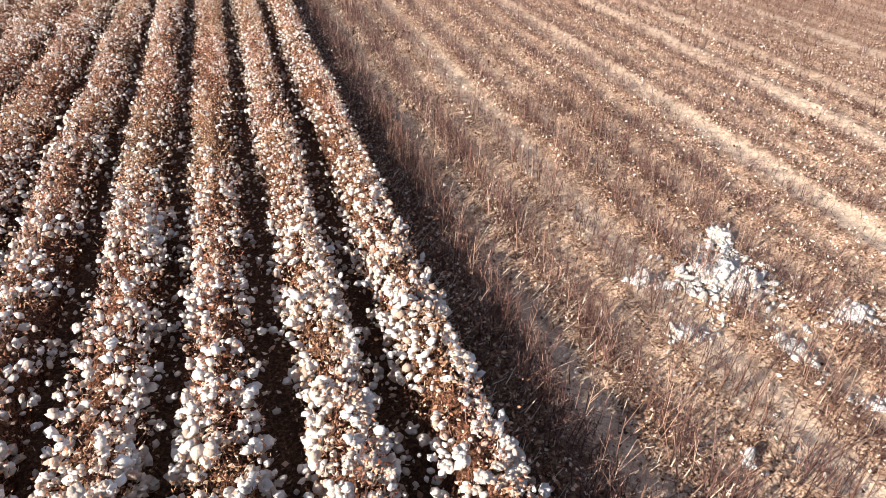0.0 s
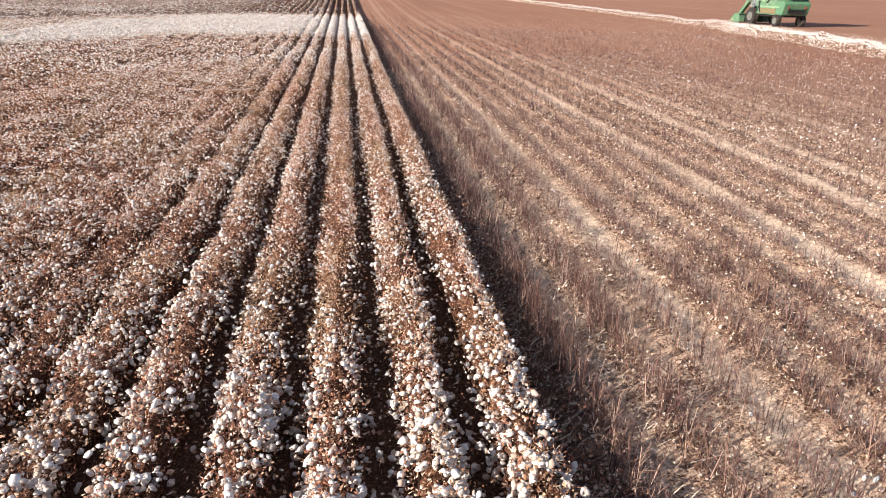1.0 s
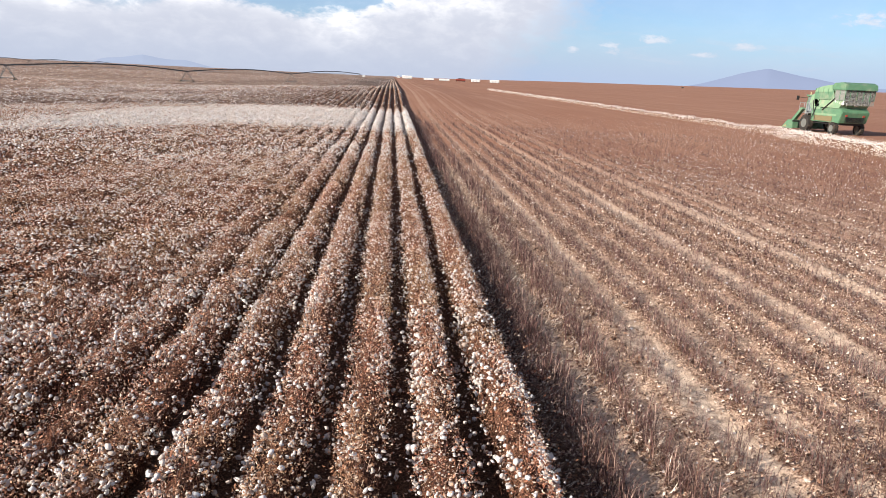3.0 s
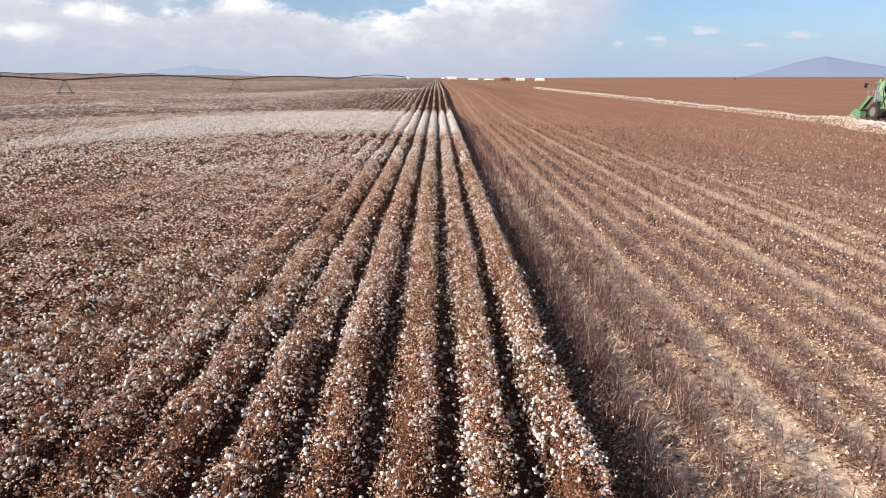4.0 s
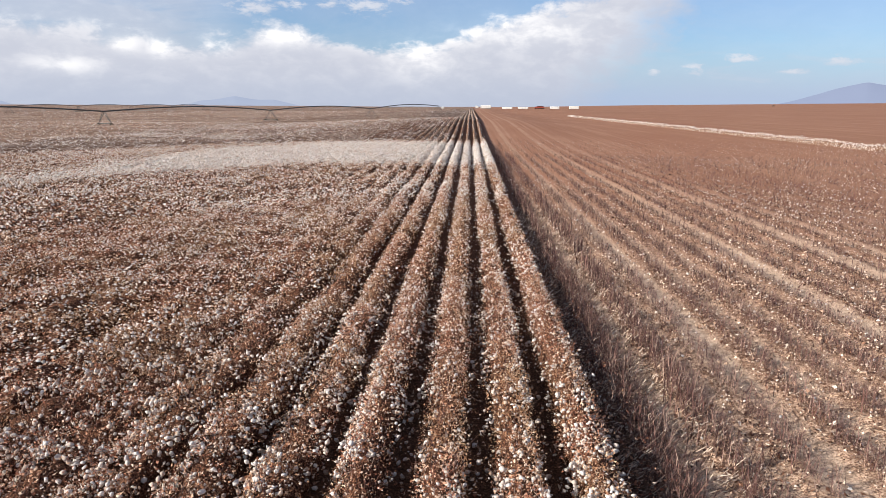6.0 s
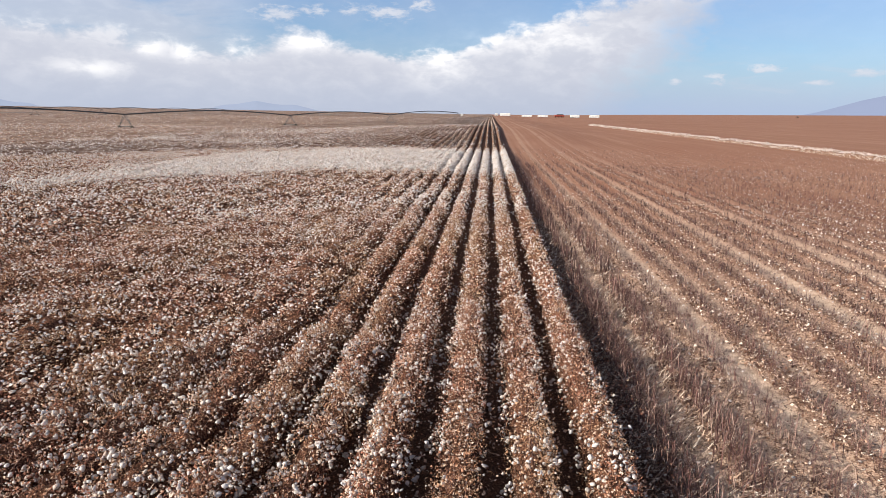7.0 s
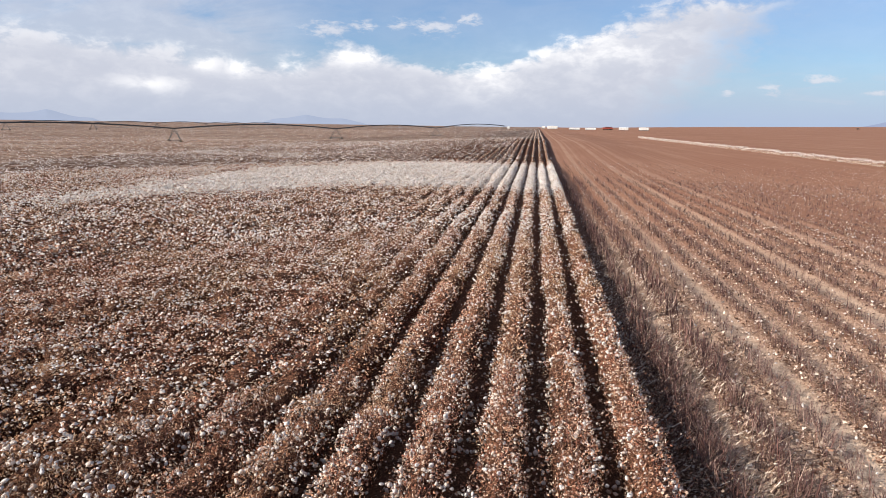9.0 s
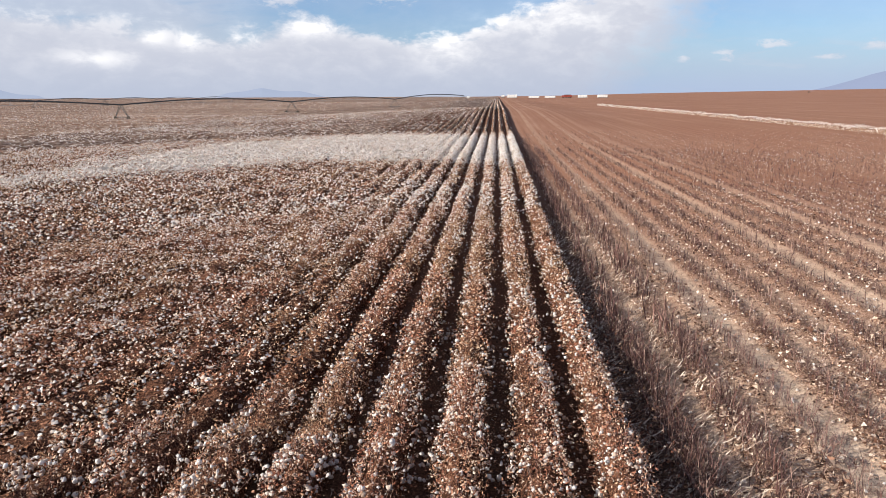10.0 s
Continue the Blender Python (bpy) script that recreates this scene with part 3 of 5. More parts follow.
def lushness(x, y):
    """How much open lint a place shows, about 0 to 1."""
    w = 0.08 + 0.95 * smooth(0.44, 0.80, cloudy(x * 1.0, y * 0.7, 3.4, 21)) * (0.4 + 0.6 * cloudy(x, y, 1.1, 31))
    w = w + 1.7 * smooth(8.0, 3.2, y + 0.4 * x) * smooth(-5.5, -2.5, x) + 0.5 * smooth(10, 5, y) * smooth(-2.5, -5, x)
    w = w + 0.85 * smooth(-4.2, -7, x) * smooth(20, 9, y) + 0.18 * smooth(17, 9, y)
    w = w + 0.80 * smooth(-1.6, -0.2, x) * smooth(23, 9, y)
    # a white swath lies across the rows and bends round towards the near side further in
    near = 50.0 - 9.0 * smooth(-10, -20, x) - 10.0 * smooth(-18, -26, x)
    far = 74.0 - 8.0 * smooth(-13, -21, x) - 20.0 * smooth(-21, -29, x)
    wob = 3.0 * (cloudy(x, y, 5.0, 23) - 0.5)
    band = smooth(near - 2.5, near + 2.0 + 3.5 * smooth(-9, -18, x), y + wob) * smooth(far + 3, far - 3, y + wob) * smooth(-29, -19, x + 2 * wob)
    band = band * (0.70 + 0.55 * cloudy(x, y, 2.2, 24))
    tail = np.exp(-((x + 20.5 - 0.12 * (y - 38)) / 4.5) ** 2) * smooth(20, 32, y) * smooth(50, 42, y)
    w = w + 0.55 * tail + 0.10 * smooth(-2.5, -6, x)
    w = w * (1 - 0.25 * smooth(28, 45, y)) * (0.55 + 0.70 * smooth(0.3, 0.7, cloudy(x, y * 0.8, 9.0, 27)) * smooth(12, 20, y) + 0.45 * smooth(20, 12, y))
    return np.clip(np.maximum(w, 1.5 * band), 0.03, 2.0)


def side_bias(x, y, k):
    """Rows are barer on top and whiter along one flank, differing from row to row."""
    return lattice(y / 2.7 + k * 7.3, k * 1.7 + 0 * y, 41)


def tuft(k, y):
    """Single plants along a row, with gaps between them."""
    return smooth(0.25, 0.72, lattice(y / 0.30, y * 0 + k * 9.7, 54))


def row_top(k, y):
    return (0.61 if k == 0 else 0.56) + 0.10 * (cloudy(y, y * 0 + k * 3.1, 0.9, 51) - 0.5) + (0.05 if k < 4 else 0.12) * (tuft(k, y) - 0.55) + 0.10 * (lattice(y / 4.0, y * 0 + k * 5.7, 52) - 0.5) + 0.20 * min(max(abs(k) - 3, 0), 4) / 4 * (cloudy(y, y * 0 + k * 0.83, 0.62, 53) - 0.5)


def closed(k, y):
    """How far the plants of a row meet those of its neighbours: nil by the open edge, most inside the crop, less further up the field."""
    return min(max(abs(k) - 4, 0), 5) / 5 * (0.85 - 0.60 * smooth(22, 42, y))


def row_half(k, y):
    wide = 0.265 + 0.15 * closed(k, y)
    return wide + 0.17 * (cloudy(y, y * 0 + k * 4.3, 0.7, 61) - 0.5)


def rounding(k):
    """The rows further into the crop close up and flatten."""
    return 0.75 - 0.30 * min(max(abs(k) - 4, 0), 5) / 5


def sway(k, y):
    return 0.30 * min(max(abs(k) - 2, 0), 4) / 4 * (cloudy(y, y * 0 + k * 2.9, 1.1, 66) - 0.5)


def canopy(k, y0, y1, step):
    ys = np.arange(y0, y1, step)
    a = np.linspace(0, np.pi, 7)
    x = -SPACING * abs(k)
    half, top = row_half(k, ys), row_top(k, ys)
    if step > 0.6 and k > 3:
        half, top = half * 0 + (0.44 if k > 16 else 0.37), top * 0.25 + 0.40
    x = x + sway(k, ys)[:, None]
    gx = x + np.cos(a)[None] * (half * (0.72 if step < 0.1 else 0.86))[:, None]
    gy = np.repeat(ys[:, None], 7, 1)
    gz = np.sin(a)[None] ** rounding(k) * (top * (0.80 if k == 0 else 0.66 if step < 0.1 else 0.76))[:, None]
    shut = closed(k, gy)
    gz = gz * (1 - shut) + shut * np.sin(a)[None] ** 0.3 * (0.06 + 0.56 * cloudy(gx, gy, 0.55, 57))
    jit = 0.09 * (cloudy(gx * 1.0 + gz * 2, gy, 0.11, 71) - 0.5) + 0.06 * (rng.random(gx.shape) - 0.5)
    gx, gz = gx + jit * np.cos(a)[None], gz + jit * np.sin(a)[None]
    gz = gz + relief(gx, gy)
    i = np.arange(len(ys) - 1)[:, None] * 7 + np.arange(6)[None]
    f = np.stack([i, i + 1, i + 8, i + 7], -1).reshape(-1, 4)
    return np.stack([gx, gy, gz], -1).reshape(-1, 3), f


def on_row(k, y, spread, out=1.0):
    """Random places round a row's canopy at the given y; spread skews them to the flanks."""
    n = len(y)
    side = np.where(rng.random(n) < 0.5 + 0.32 * (0.5 - side_bias(0, y, k)) * 2, 1.0, -1.0)
    flank = rng.beta(*spread, n) * (1.0 - 0.13 * (1 - closed(k, y)))
    a = np.pi / 2 + side * flank * np.pi / 2
    half, top = row_half(k, y), row_top(k, y)
    depth = out - np.abs(rng.normal(0, 0.10, n))
    x = -SPACING * abs(k) + sway(k, y) + np.cos(a) * half * depth * 1.05 + rng.normal(0, 0.030, n)
    z = np.sin(a) ** rounding(k) * top * depth + rng.normal(0, 0.028, n)
    # inside the crop the plants stand as one uneven carpet
    mat = rng.random(n) < 0.8 * closed(k, y)
    over = -SPACING * abs(k) + rng.uniform(-0.46, 0.46, n)
    lump = cloudy(over, y, 0.55, 57)
    x = np.where(mat, over, x)
    z = np.where(mat, (0.24 + 0.56 * lump) * depth + rng.normal(0, 0.035, n), z)
    # some branches sag into the furrow
    stray = rng.random(n) < 0.07
    x = np.where(stray, x - side * rng.uniform(0.0, 0.20, n), x)
    z = np.where(stray, z * rng.uniform(0.15, 0.9, n), z)
    z = np.maximum(z, 0.05)
    return np.stack([x, y, z + relief(x, y)], 1)


def sprinkle(k, y0, y1, per_metre, weight):
    n = rng.poisson(per_metre * (y1 - y0) * 1.3)
    y = rng.uniform(y0, y1, n)
    keep = rng.random(n) * 1.3 < weight(y)
    return y[keep]


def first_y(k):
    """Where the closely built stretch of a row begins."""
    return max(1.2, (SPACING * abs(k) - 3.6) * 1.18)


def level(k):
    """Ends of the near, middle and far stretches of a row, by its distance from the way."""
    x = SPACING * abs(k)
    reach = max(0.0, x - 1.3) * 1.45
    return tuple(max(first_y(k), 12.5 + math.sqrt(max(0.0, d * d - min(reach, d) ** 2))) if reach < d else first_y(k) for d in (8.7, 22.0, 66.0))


FIELD_END = 150.0
SINGLES = []


def make_row(k):
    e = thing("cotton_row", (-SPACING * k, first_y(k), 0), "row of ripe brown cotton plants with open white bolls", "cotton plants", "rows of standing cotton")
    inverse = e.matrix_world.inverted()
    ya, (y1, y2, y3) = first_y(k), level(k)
    cx = -SPACING * k
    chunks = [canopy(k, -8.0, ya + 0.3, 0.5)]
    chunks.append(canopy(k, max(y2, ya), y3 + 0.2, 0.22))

    def add(name, chunk, mat, label="", flat=True):
        ob = soup(name, *chunk, mat, e, label, "stuff", flat)
        ob.matrix_parent_inverse = inverse

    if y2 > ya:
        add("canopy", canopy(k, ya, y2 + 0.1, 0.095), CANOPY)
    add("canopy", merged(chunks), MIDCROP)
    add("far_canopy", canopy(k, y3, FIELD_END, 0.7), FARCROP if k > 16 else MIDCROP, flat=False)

    def white(y):
        return lushness(cx + 0 * y, y)

    bolls, leaves, stems = [], [], []
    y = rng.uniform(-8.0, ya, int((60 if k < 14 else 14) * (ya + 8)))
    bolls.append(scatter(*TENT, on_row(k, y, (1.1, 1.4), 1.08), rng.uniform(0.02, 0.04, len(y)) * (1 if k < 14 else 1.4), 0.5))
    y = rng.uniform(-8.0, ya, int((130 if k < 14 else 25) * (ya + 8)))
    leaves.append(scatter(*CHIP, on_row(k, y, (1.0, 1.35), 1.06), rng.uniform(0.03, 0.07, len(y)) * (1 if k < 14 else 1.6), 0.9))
    # near: lumpy bolls, curled leaves, twigs
    if y1 > ya + 0.1:
        y = np.repeat(sprinkle(k, ya, y1, 225, lambda y: ((0.11 if k < 5 else 0.09) + 0.16 * white(y)) * (0.55 + 0.75 * tuft(k, y))), 3)
        p = np.repeat(on_row(k, y[::3], (1.5, 1.25), 1.04), 3, 0) + rng.normal(0, 0.034, (len(y), 3))
        p[:, 2] = np.maximum(p[:, 2], 0.04)
        y = p[:, 1]
        s = (0.011 + 0.019 * rng.random(len(y)) ** 1.2) * (1 + 0.14 * smooth(9.0, 5.0, y) + 0.20 * smooth(5.5, 3.5, y)) * (0.86 + 0.20 * np.minimum(white(y), 1.5))
        single = np.zeros(len(y), bool)
        if k < 6:
            near = np.argsort(p[:, 1] - 0.8 * p[:, 2] - 40 * np.maximum(s - 0.024, 0))[:290]
            single[near] = True
            SINGLES.append((e, p[near], s[near]))
        for shape, some in ((BOLL_MID, ~single & (s > 0.020)), (OCTA, ~single & (s <= 0.020))):
            bolls.append(scatter(*shape, p[some], s[some, None] * rng.uniform(0.6, 1.35, (int(some.sum()), 3)), 0.6))
        y = sprinkle(k, ya, y1, 820, lambda y: 0.8 + 0.35 * tuft(k, y))
        leaves.append(scatter(*LEAFLET, on_row(k, y, (1.0, 1.25), 1.07), 0.014 + 0.030 * rng.random(len(y)) ** 1.6, 0.9))
        y = sprinkle(k, ya, y1, 480, lambda y: 0.8 + 0.35 * tuft(k, y))
        p = on_row(k, y, (1.0, 1.3), 1.06)
        d = np.stack([rng.normal(0, 0.016, len(y)), rng.normal(0, 0.016, len(y)), rng.uniform(-0.008, 0.045, len(y))], 1)
        leaves.append(slivers(p, p + d, rng.uniform(0.0015, 0.004, len(y))))
        y = rng.uniform(ya, y1, int(34 * (y1 - ya)))
        top = on_row(k, y, (1.0, 1.4), 1.12)
        low = top + np.stack([(cx - top[:, 0]) * 0.35, rng.normal(0, 0.03, len(y)), -rng.uniform(0.10, 0.22, len(y))], 1)
        stems.append(sticks(low, top, np.full(len(y), 0.0032)))
    if y2 > max(ya, y1) + 0.1:
        a, b = max(ya, y1), y2
        y = np.repeat(sprinkle(k, a, b, 150, lambda y: (0.15 + 0.15 * closed(k, y) + 0.26 * white(y)) * (0.75 + 0.45 * tuft(k, y))), 1)
        bolls.append(scatter(*(OCTA if k < 4 else DOME), on_row(k, y, (1.3, 1.15), 1.06), (0.016 + 0.022 * rng.random(len(y)))[:, None] * rng.uniform(0.65, 1.3, (len(y), 3)), 0.6))
        y = sprinkle(k, a, b, 500, lambda y: 0.7 + 0.5 * tuft(k, y))
        leaves.append(scatter(*CHIP, on_row(k, y, (1.0, 1.35), 1.05), rng.uniform(0.022, 0.052, len(y)), 0.9))
    if y3 > max(ya, y2) + 0.1:
        a, b = max(ya, y2), y3
        y = sprinkle(k, a, b, 72, lambda y: (0.13 + 0.46 * white(y)) * (0.75 + 0.45 * tuft(k, y)))
        bolls.append(scatter(*TENT, on_row(k, y, (1.1, 1.5), 1.08), rng.uniform(0.036, 0.062, len(y)) * (1 + 0.40 * smooth(0.7, 1.4, white(y))), 0.5))
        y = sprinkle(k, a, b, 46, lambda y: smooth(0.8, 1.3, white(y)) * smooth(36, 44, y))
        bolls.append(scatter(*DOME, on_row(k, y, (1.1, 1.5), 1.10), rng.uniform(0.045, 0.075, len(y)), 0.5))
        y = sprinkle(k, a, b, 85, lambda y: 1.0 + 0 * y)
        leaves.append(scatter(*CHIP, on_row(k, y, (1.0, 1.6), 1.06), rng.uniform(0.045, 0.085, len(y)), 0.9))
    if y3 < FIELD_END:
        a, b = max(ya, y3), FIELD_END
        y = sprinkle(k, a, b, 7, lambda y: (0.03 if k < 26 else 0.12) + 1.0 * np.maximum(white(y) - 0.25, 0))
        bolls.append(scatter(*TENT, on_row(k, y, (1.0, 1.6), 1.08), rng.uniform(0.05, 0.09, len(y)), 0.4))
    if bolls:
        add("lint", merged(bolls), LINT, "open white cotton bolls", False)
    if leaves:
        add("foliage", merged(leaves), LEAF, "curled dry brown leaves and bracts")
    if stems:
        add("brushwood", merged(stems), STEM)


ROWS_STANDING = 62
for k in range(ROWS_STANDING):
    make_row(k)


def make_far_field():
    """The cotton beyond the rows that can be told apart, as one furrowed sheet."""
    def sheet(xs, ys):
        gx, gy = np.meshgrid(xs, ys)
        wave = 0.5 + 0.5 * np.cos(2 * np.pi * gx / SPACING)
        z = relief(gx, gy) + 0.30 + 0.22 * wave + 0.10 * (cloudy(gx, gy, 1.7, 81) - 0.5)
        i = np.arange(len(ys) - 1)[:, None] * len(xs) + np.arange(len(xs) - 1)[None]
        return np.stack([gx, gy, z], -1).reshape(-1, 3), np.stack([i, i + 1, i + len(xs) + 1, i + len(xs)], -1).reshape(-1, 4)

    edge = -SPACING * (ROWS_STANDING - 0.5)
    tall = np.concatenate([np.arange(FIELD_END, 330, 3.0), np.geomspace(330, 4600, 40)])
    parts = [sheet(np.arange(edge, 0.35, 0.2), tall[tall < 420])]
    parts.append(sheet(np.linspace(edge, 0.35, 40), tall[tall > 405]))
    side = np.concatenate([-np.geomspace(4500, 160, 40), np.arange(-158, edge + 0.01, 0.8)])
    parts.append(sheet(side, np.concatenate([np.arange(30, 150, 1.5), tall])))
    v, f = merged(parts)
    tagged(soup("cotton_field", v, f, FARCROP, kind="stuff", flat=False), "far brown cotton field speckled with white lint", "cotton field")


make_far_field()


def make_far_tufts():
    """Plants of the far crop that catch the light singly."""
    def field(n, x0, x1, y0, y1, power):
        x, y = rng.uniform(x0, x1, n), y0 + (y1 - y0) * rng.random(n) ** power
        return np.stack([x, y, relief(x, y) + 0.50 + rng.normal(0, 0.05, n)], 1)

    for name, mat, shape, label, size, much in (("far_bolls", LINT, TENT, "far white bolls over the crop", 0.070, 0.55), ("far_leaves", LEAF, CHIP, "far brown leaves over the crop", 0.15, 1.2)):
        at = np.concatenate([field(int(9000 * much), -150, -48.5, 38, 160, 0.8), field(int(5000 * much), -48, -4, 74, 155, 1.0), field(int(8000 * much), -240, 0, 150, 420, 1.3)])
        big = (0.5 + rng.random(len(at))) * size * (0.7 + at[:, 1] / 260)
        tagged(soup(name, *scatter(*shape, at, big, 0.5), mat, kind="stuff"), label, "cotton field")


make_far_tufts()

# ---- the picked ground ----


STALK_ROWS = []


def in_lane(x):
    """Wheel lanes, swept clean of litter."""
    return sum(smooth(w, w * 0.4, np.abs(x - at)) for at, w in ((2.70, 0.36), (6.05, 0.45), (8.7, 0.45), (10.2, 0.35), (13.2, 0.45), (17.0, 0.5)))


def make_stubble(j):
    """One row of bare stalks left standing after picking."""
    x0 = SPACING * j + 0.08
    e = thing("stalk_row", (x0, 1.0, 0), "row of bare reddish-brown picked cotton stalks", "cotton stalks", "rows of picked stalks")
    inverse = e.matrix_world.inverted()
    STALK_ROWS.append(e)
    ya = max(0.8, (x0 - 4.0) * 0.55)
    near = max(ya, 12.5 + math.sqrt(max(0.0, 11.0 ** 2 - min(11.0, x0 * 1.3) ** 2))) if x0 * 1.3 < 11 else ya
    mid = 12.5 + math.sqrt(max(1.0, 52.0 ** 2 - min(51.0, x0 * 1.2) ** 2))
    dense = 1.0 if j < 3 else 0.72
    chunks = []

    def stand(a, b, per, tall, radius, arms):
        n = int((b - a) * per)
        if n < 1:
            return
        y = rng.uniform(a, b, n)
        x = x0 + rng.normal(0, 0.12 if j < 3 else 0.085, n)
        keep = rng.random(n) < (0.10 + 0.6 * cloudy(x, y, 1.6, 90 + j) + 0.8 * smooth(0.45, 0.7, lattice(y / 0.32, y * 0 + j * 3.3, 95))) * (0.6 + 0.6 * smooth(9, 17, y))
        x, y = x[keep], y[keep]
        n = len(x)
        g = relief(x, y) + 0.0
        h = tall * rng.uniform(0.45, 1.15, n)
        base = np.stack([x, y, g - 0.02], 1)
        lean = rng.normal(0, 0.15, (n, 2)) * h[:, None]
        top = np.stack([x + lean[:, 0], y + lean[:, 1], g + h], 1)
        chunks.append((sticks if radius < 0.004 else slivers)(base, top, rng.uniform(0.7, 1.3, n) * radius))
        for _ in range(arms):
            f = rng.uniform(0.25, 0.85, n)[:, None]
            p = base + (top - base) * f
            out = np.stack([rng.normal(0, 0.10, n), rng.normal(0, 0.10, n), rng.uniform(0.0, 0.22, n)], 1) * (0.6 + tall)
            chunks.append((sticks if radius < 0.004 and j < 3 else slivers)(p, p + out, np.full(n, radius * 0.55)))

    stand(ya, near, (95 if j == 1 else 75 if j == 2 else 66) * dense, (0.36 if j == 1 else 0.42) if j < 3 else 0.34, 0.0048 if j < 3 else 0.0036, 5 if j < 4 else 4)
    stand(near, min(mid, near + 16), (36 if j < 3 else 30) * dense, 0.42 if j < 3 else 0.30, 0.0085 if j < 3 else 0.0055, 3)
    stand(min(mid, near + 16), mid, (30 if j < 3 else 17) * dense, 0.40 if j < 3 else 0.28, 0.0065, 2)
    stand(mid, mid * 1.35, 4 * dense, 0.24, 0.007, 1)
    if chunks:
        ob = soup("stubble", *merged(chunks), STEM, e, kind="stuff")
        ob.matrix_parent_inverse = inverse


STUBBLE_ROWS = 46
for j in range(1, STUBBLE_ROWS + 1):
    make_stubble(j)


def make_litter():
    def ground_at(x, y):
        return relief(x, y) + beds(x, y) * smooth(160, 60, y)

    def spread(n, x0, x1, y0, y1):
        x, y = rng.uniform(x0, x1, n), rng.uniform(y0, y1, n)
        seen = (x < (y - 1.0) * 0.95 + 5.0)
        return x[seen], y[seen]

    def rowness(x):
        return 0.55 + 0.60 * smooth(-0.5, 0.7, np.cos(2 * np.pi * (x - 0.08) / SPACING))

    # flakes of leaf, bract and bark
    flakes = []
    x, y = spread(230000, 0.30, 11.5, 1.0, 24.0)
    keep = rng.random(len(x)) / rowness(x) < 0.15 + 0.5 * cloudy(x, y, 0.8, 101) + 0.6 * smooth(0.42, 0.66, lattice(x / 0.22, y / 0.30, 103)) - 0.75 * in_lane(x)
    x, y = x[keep], y[keep]
    p = np.stack([x, y, ground_at(x, y) + rng.uniform(0.004, 0.05, len(x))], 1)
    some = len(x) // 3
    flakes.append(scatter(*LEAFLET, p[:some], 0.014 + 0.044 * rng.random(some) ** 2.0, 0.9))
    flakes.append(scatter(*CHIP, p[some:], 0.013 + 0.038 * rng.random(len(x) - some) ** 2.0, 0.9))
    x, y = spread(220000, 0.35, 40.0, 18.0, 90.0)
    keep = rng.random(len(x)) / rowness(x) < smooth(92, 24, y) * (0.1 + 0.5 * cloudy(x * 2.0, y * 0.3, 1.5, 102) + 0.7 * smooth(0.45, 0.7, lattice(x / 0.40, y / 0.7, 106)) - 0.6 * in_lane(x))
    x, y = x[keep], y[keep]
    p = np.stack([x, y, ground_at(x, y) + rng.uniform(0.01, 0.10, len(x))], 1)
    flakes.append(scatter(*CHIP, p, rng.uniform(0.03, 0.09, len(x)), 0.6))
    tagged(soup("field_litter", *merged(flakes), TRASH, kind="stuff"), "tan leaf scraps and bark on bare soil", "plant litter")
    # broken bits of stem standing in the litter
    x, y = spread(190000, 0.45, 26.0, 1.0, 46.0)
    keep = rng.random(len(x)) / rowness(x) < (0.05 + 0.4 * cloudy(x, y * 0.5, 1.2, 104) + 0.9 * smooth(0.45, 0.66, lattice(x / 0.30, y / 0.42, 107)) - 0.8 * in_lane(x)) * smooth(48, 30, y)
    x, y = x[keep], y[keep]
    b = np.stack([x, y, ground_at(x, y) - 0.01], 1)
    t = b + np.stack([rng.normal(0, 0.045, len(x)), rng.normal(0, 0.045, len(x)), rng.uniform(0.03, 0.15, len(x))], 1)
    tagged(soup("stem_bits", *slivers(b, t, rng.uniform(0.0022, 0.0045, len(x))), STEM, kind="stuff"), "short broken brown stems among the litter", "plant litter")
    # fallen twigs
    x, y = spread(18000, 0.3, 11.0, 1.0, 24.0)
    a, l = rng.uniform(0, 2 * np.pi, len(x)), rng.uniform(0.05, 0.22, len(x))
    z = ground_at(x, y) + 0.012
    b = np.stack([x, y, z], 1)
    t = b + np.stack([np.cos(a) * l, np.sin(a) * l, rng.uniform(-0.005, 0.07, len(x))], 1)
    tagged(soup("fallen_twigs", *slivers(b, t, rng.uniform(0.002, 0.0045, len(x))), STEM, kind="stuff"), "broken brown cotton twigs lying on soil", "twigs")
    # larger curled bracts and broken stalks strewn over the rows further up the field
    x, y = spread(60000, 0.4, 15.0, 6.0, 42.0)
    keep = rng.random(len(x)) / rowness(x) < 0.10 + 0.9 * smooth(0.42, 0.68, lattice(x / 0.34, y / 0.5, 108)) - 0.6 * in_lane(x)
    x, y = x[keep], y[keep]
    p = np.stack([x, y, ground_at(x, y) + rng.uniform(0.01, 0.06, len(x))], 1)
    tagged(soup("coarse_litter", *scatter(*LEAFLET, p, 0.03 + 0.05 * rng.random(len(x)) ** 1.5, 1.1), TRASH, kind="stuff"), "curled tan bracts and leaves between picked stalks", "plant litter")
    x, y = spread(60000, 0.4, 17.0, 6.0, 44.0)
    keep = rng.random(len(x)) / rowness(x) < 0.08 + 0.9 * smooth(0.40, 0.66, lattice(x / 0.36, y / 0.6, 109)) - 0.6 * in_lane(x)
    x, y = x[keep], y[keep]
    a, l = rng.normal(0.4, 0.9, len(x)), rng.uniform(0.06, 0.24, len(x))
    b = np.stack([x, y, ground_at(x, y) + 0.02], 1)
    t = b + np.stack([np.cos(a) * l, np.sin(a) * l, rng.uniform(-0.01, 0.10, len(x))], 1)
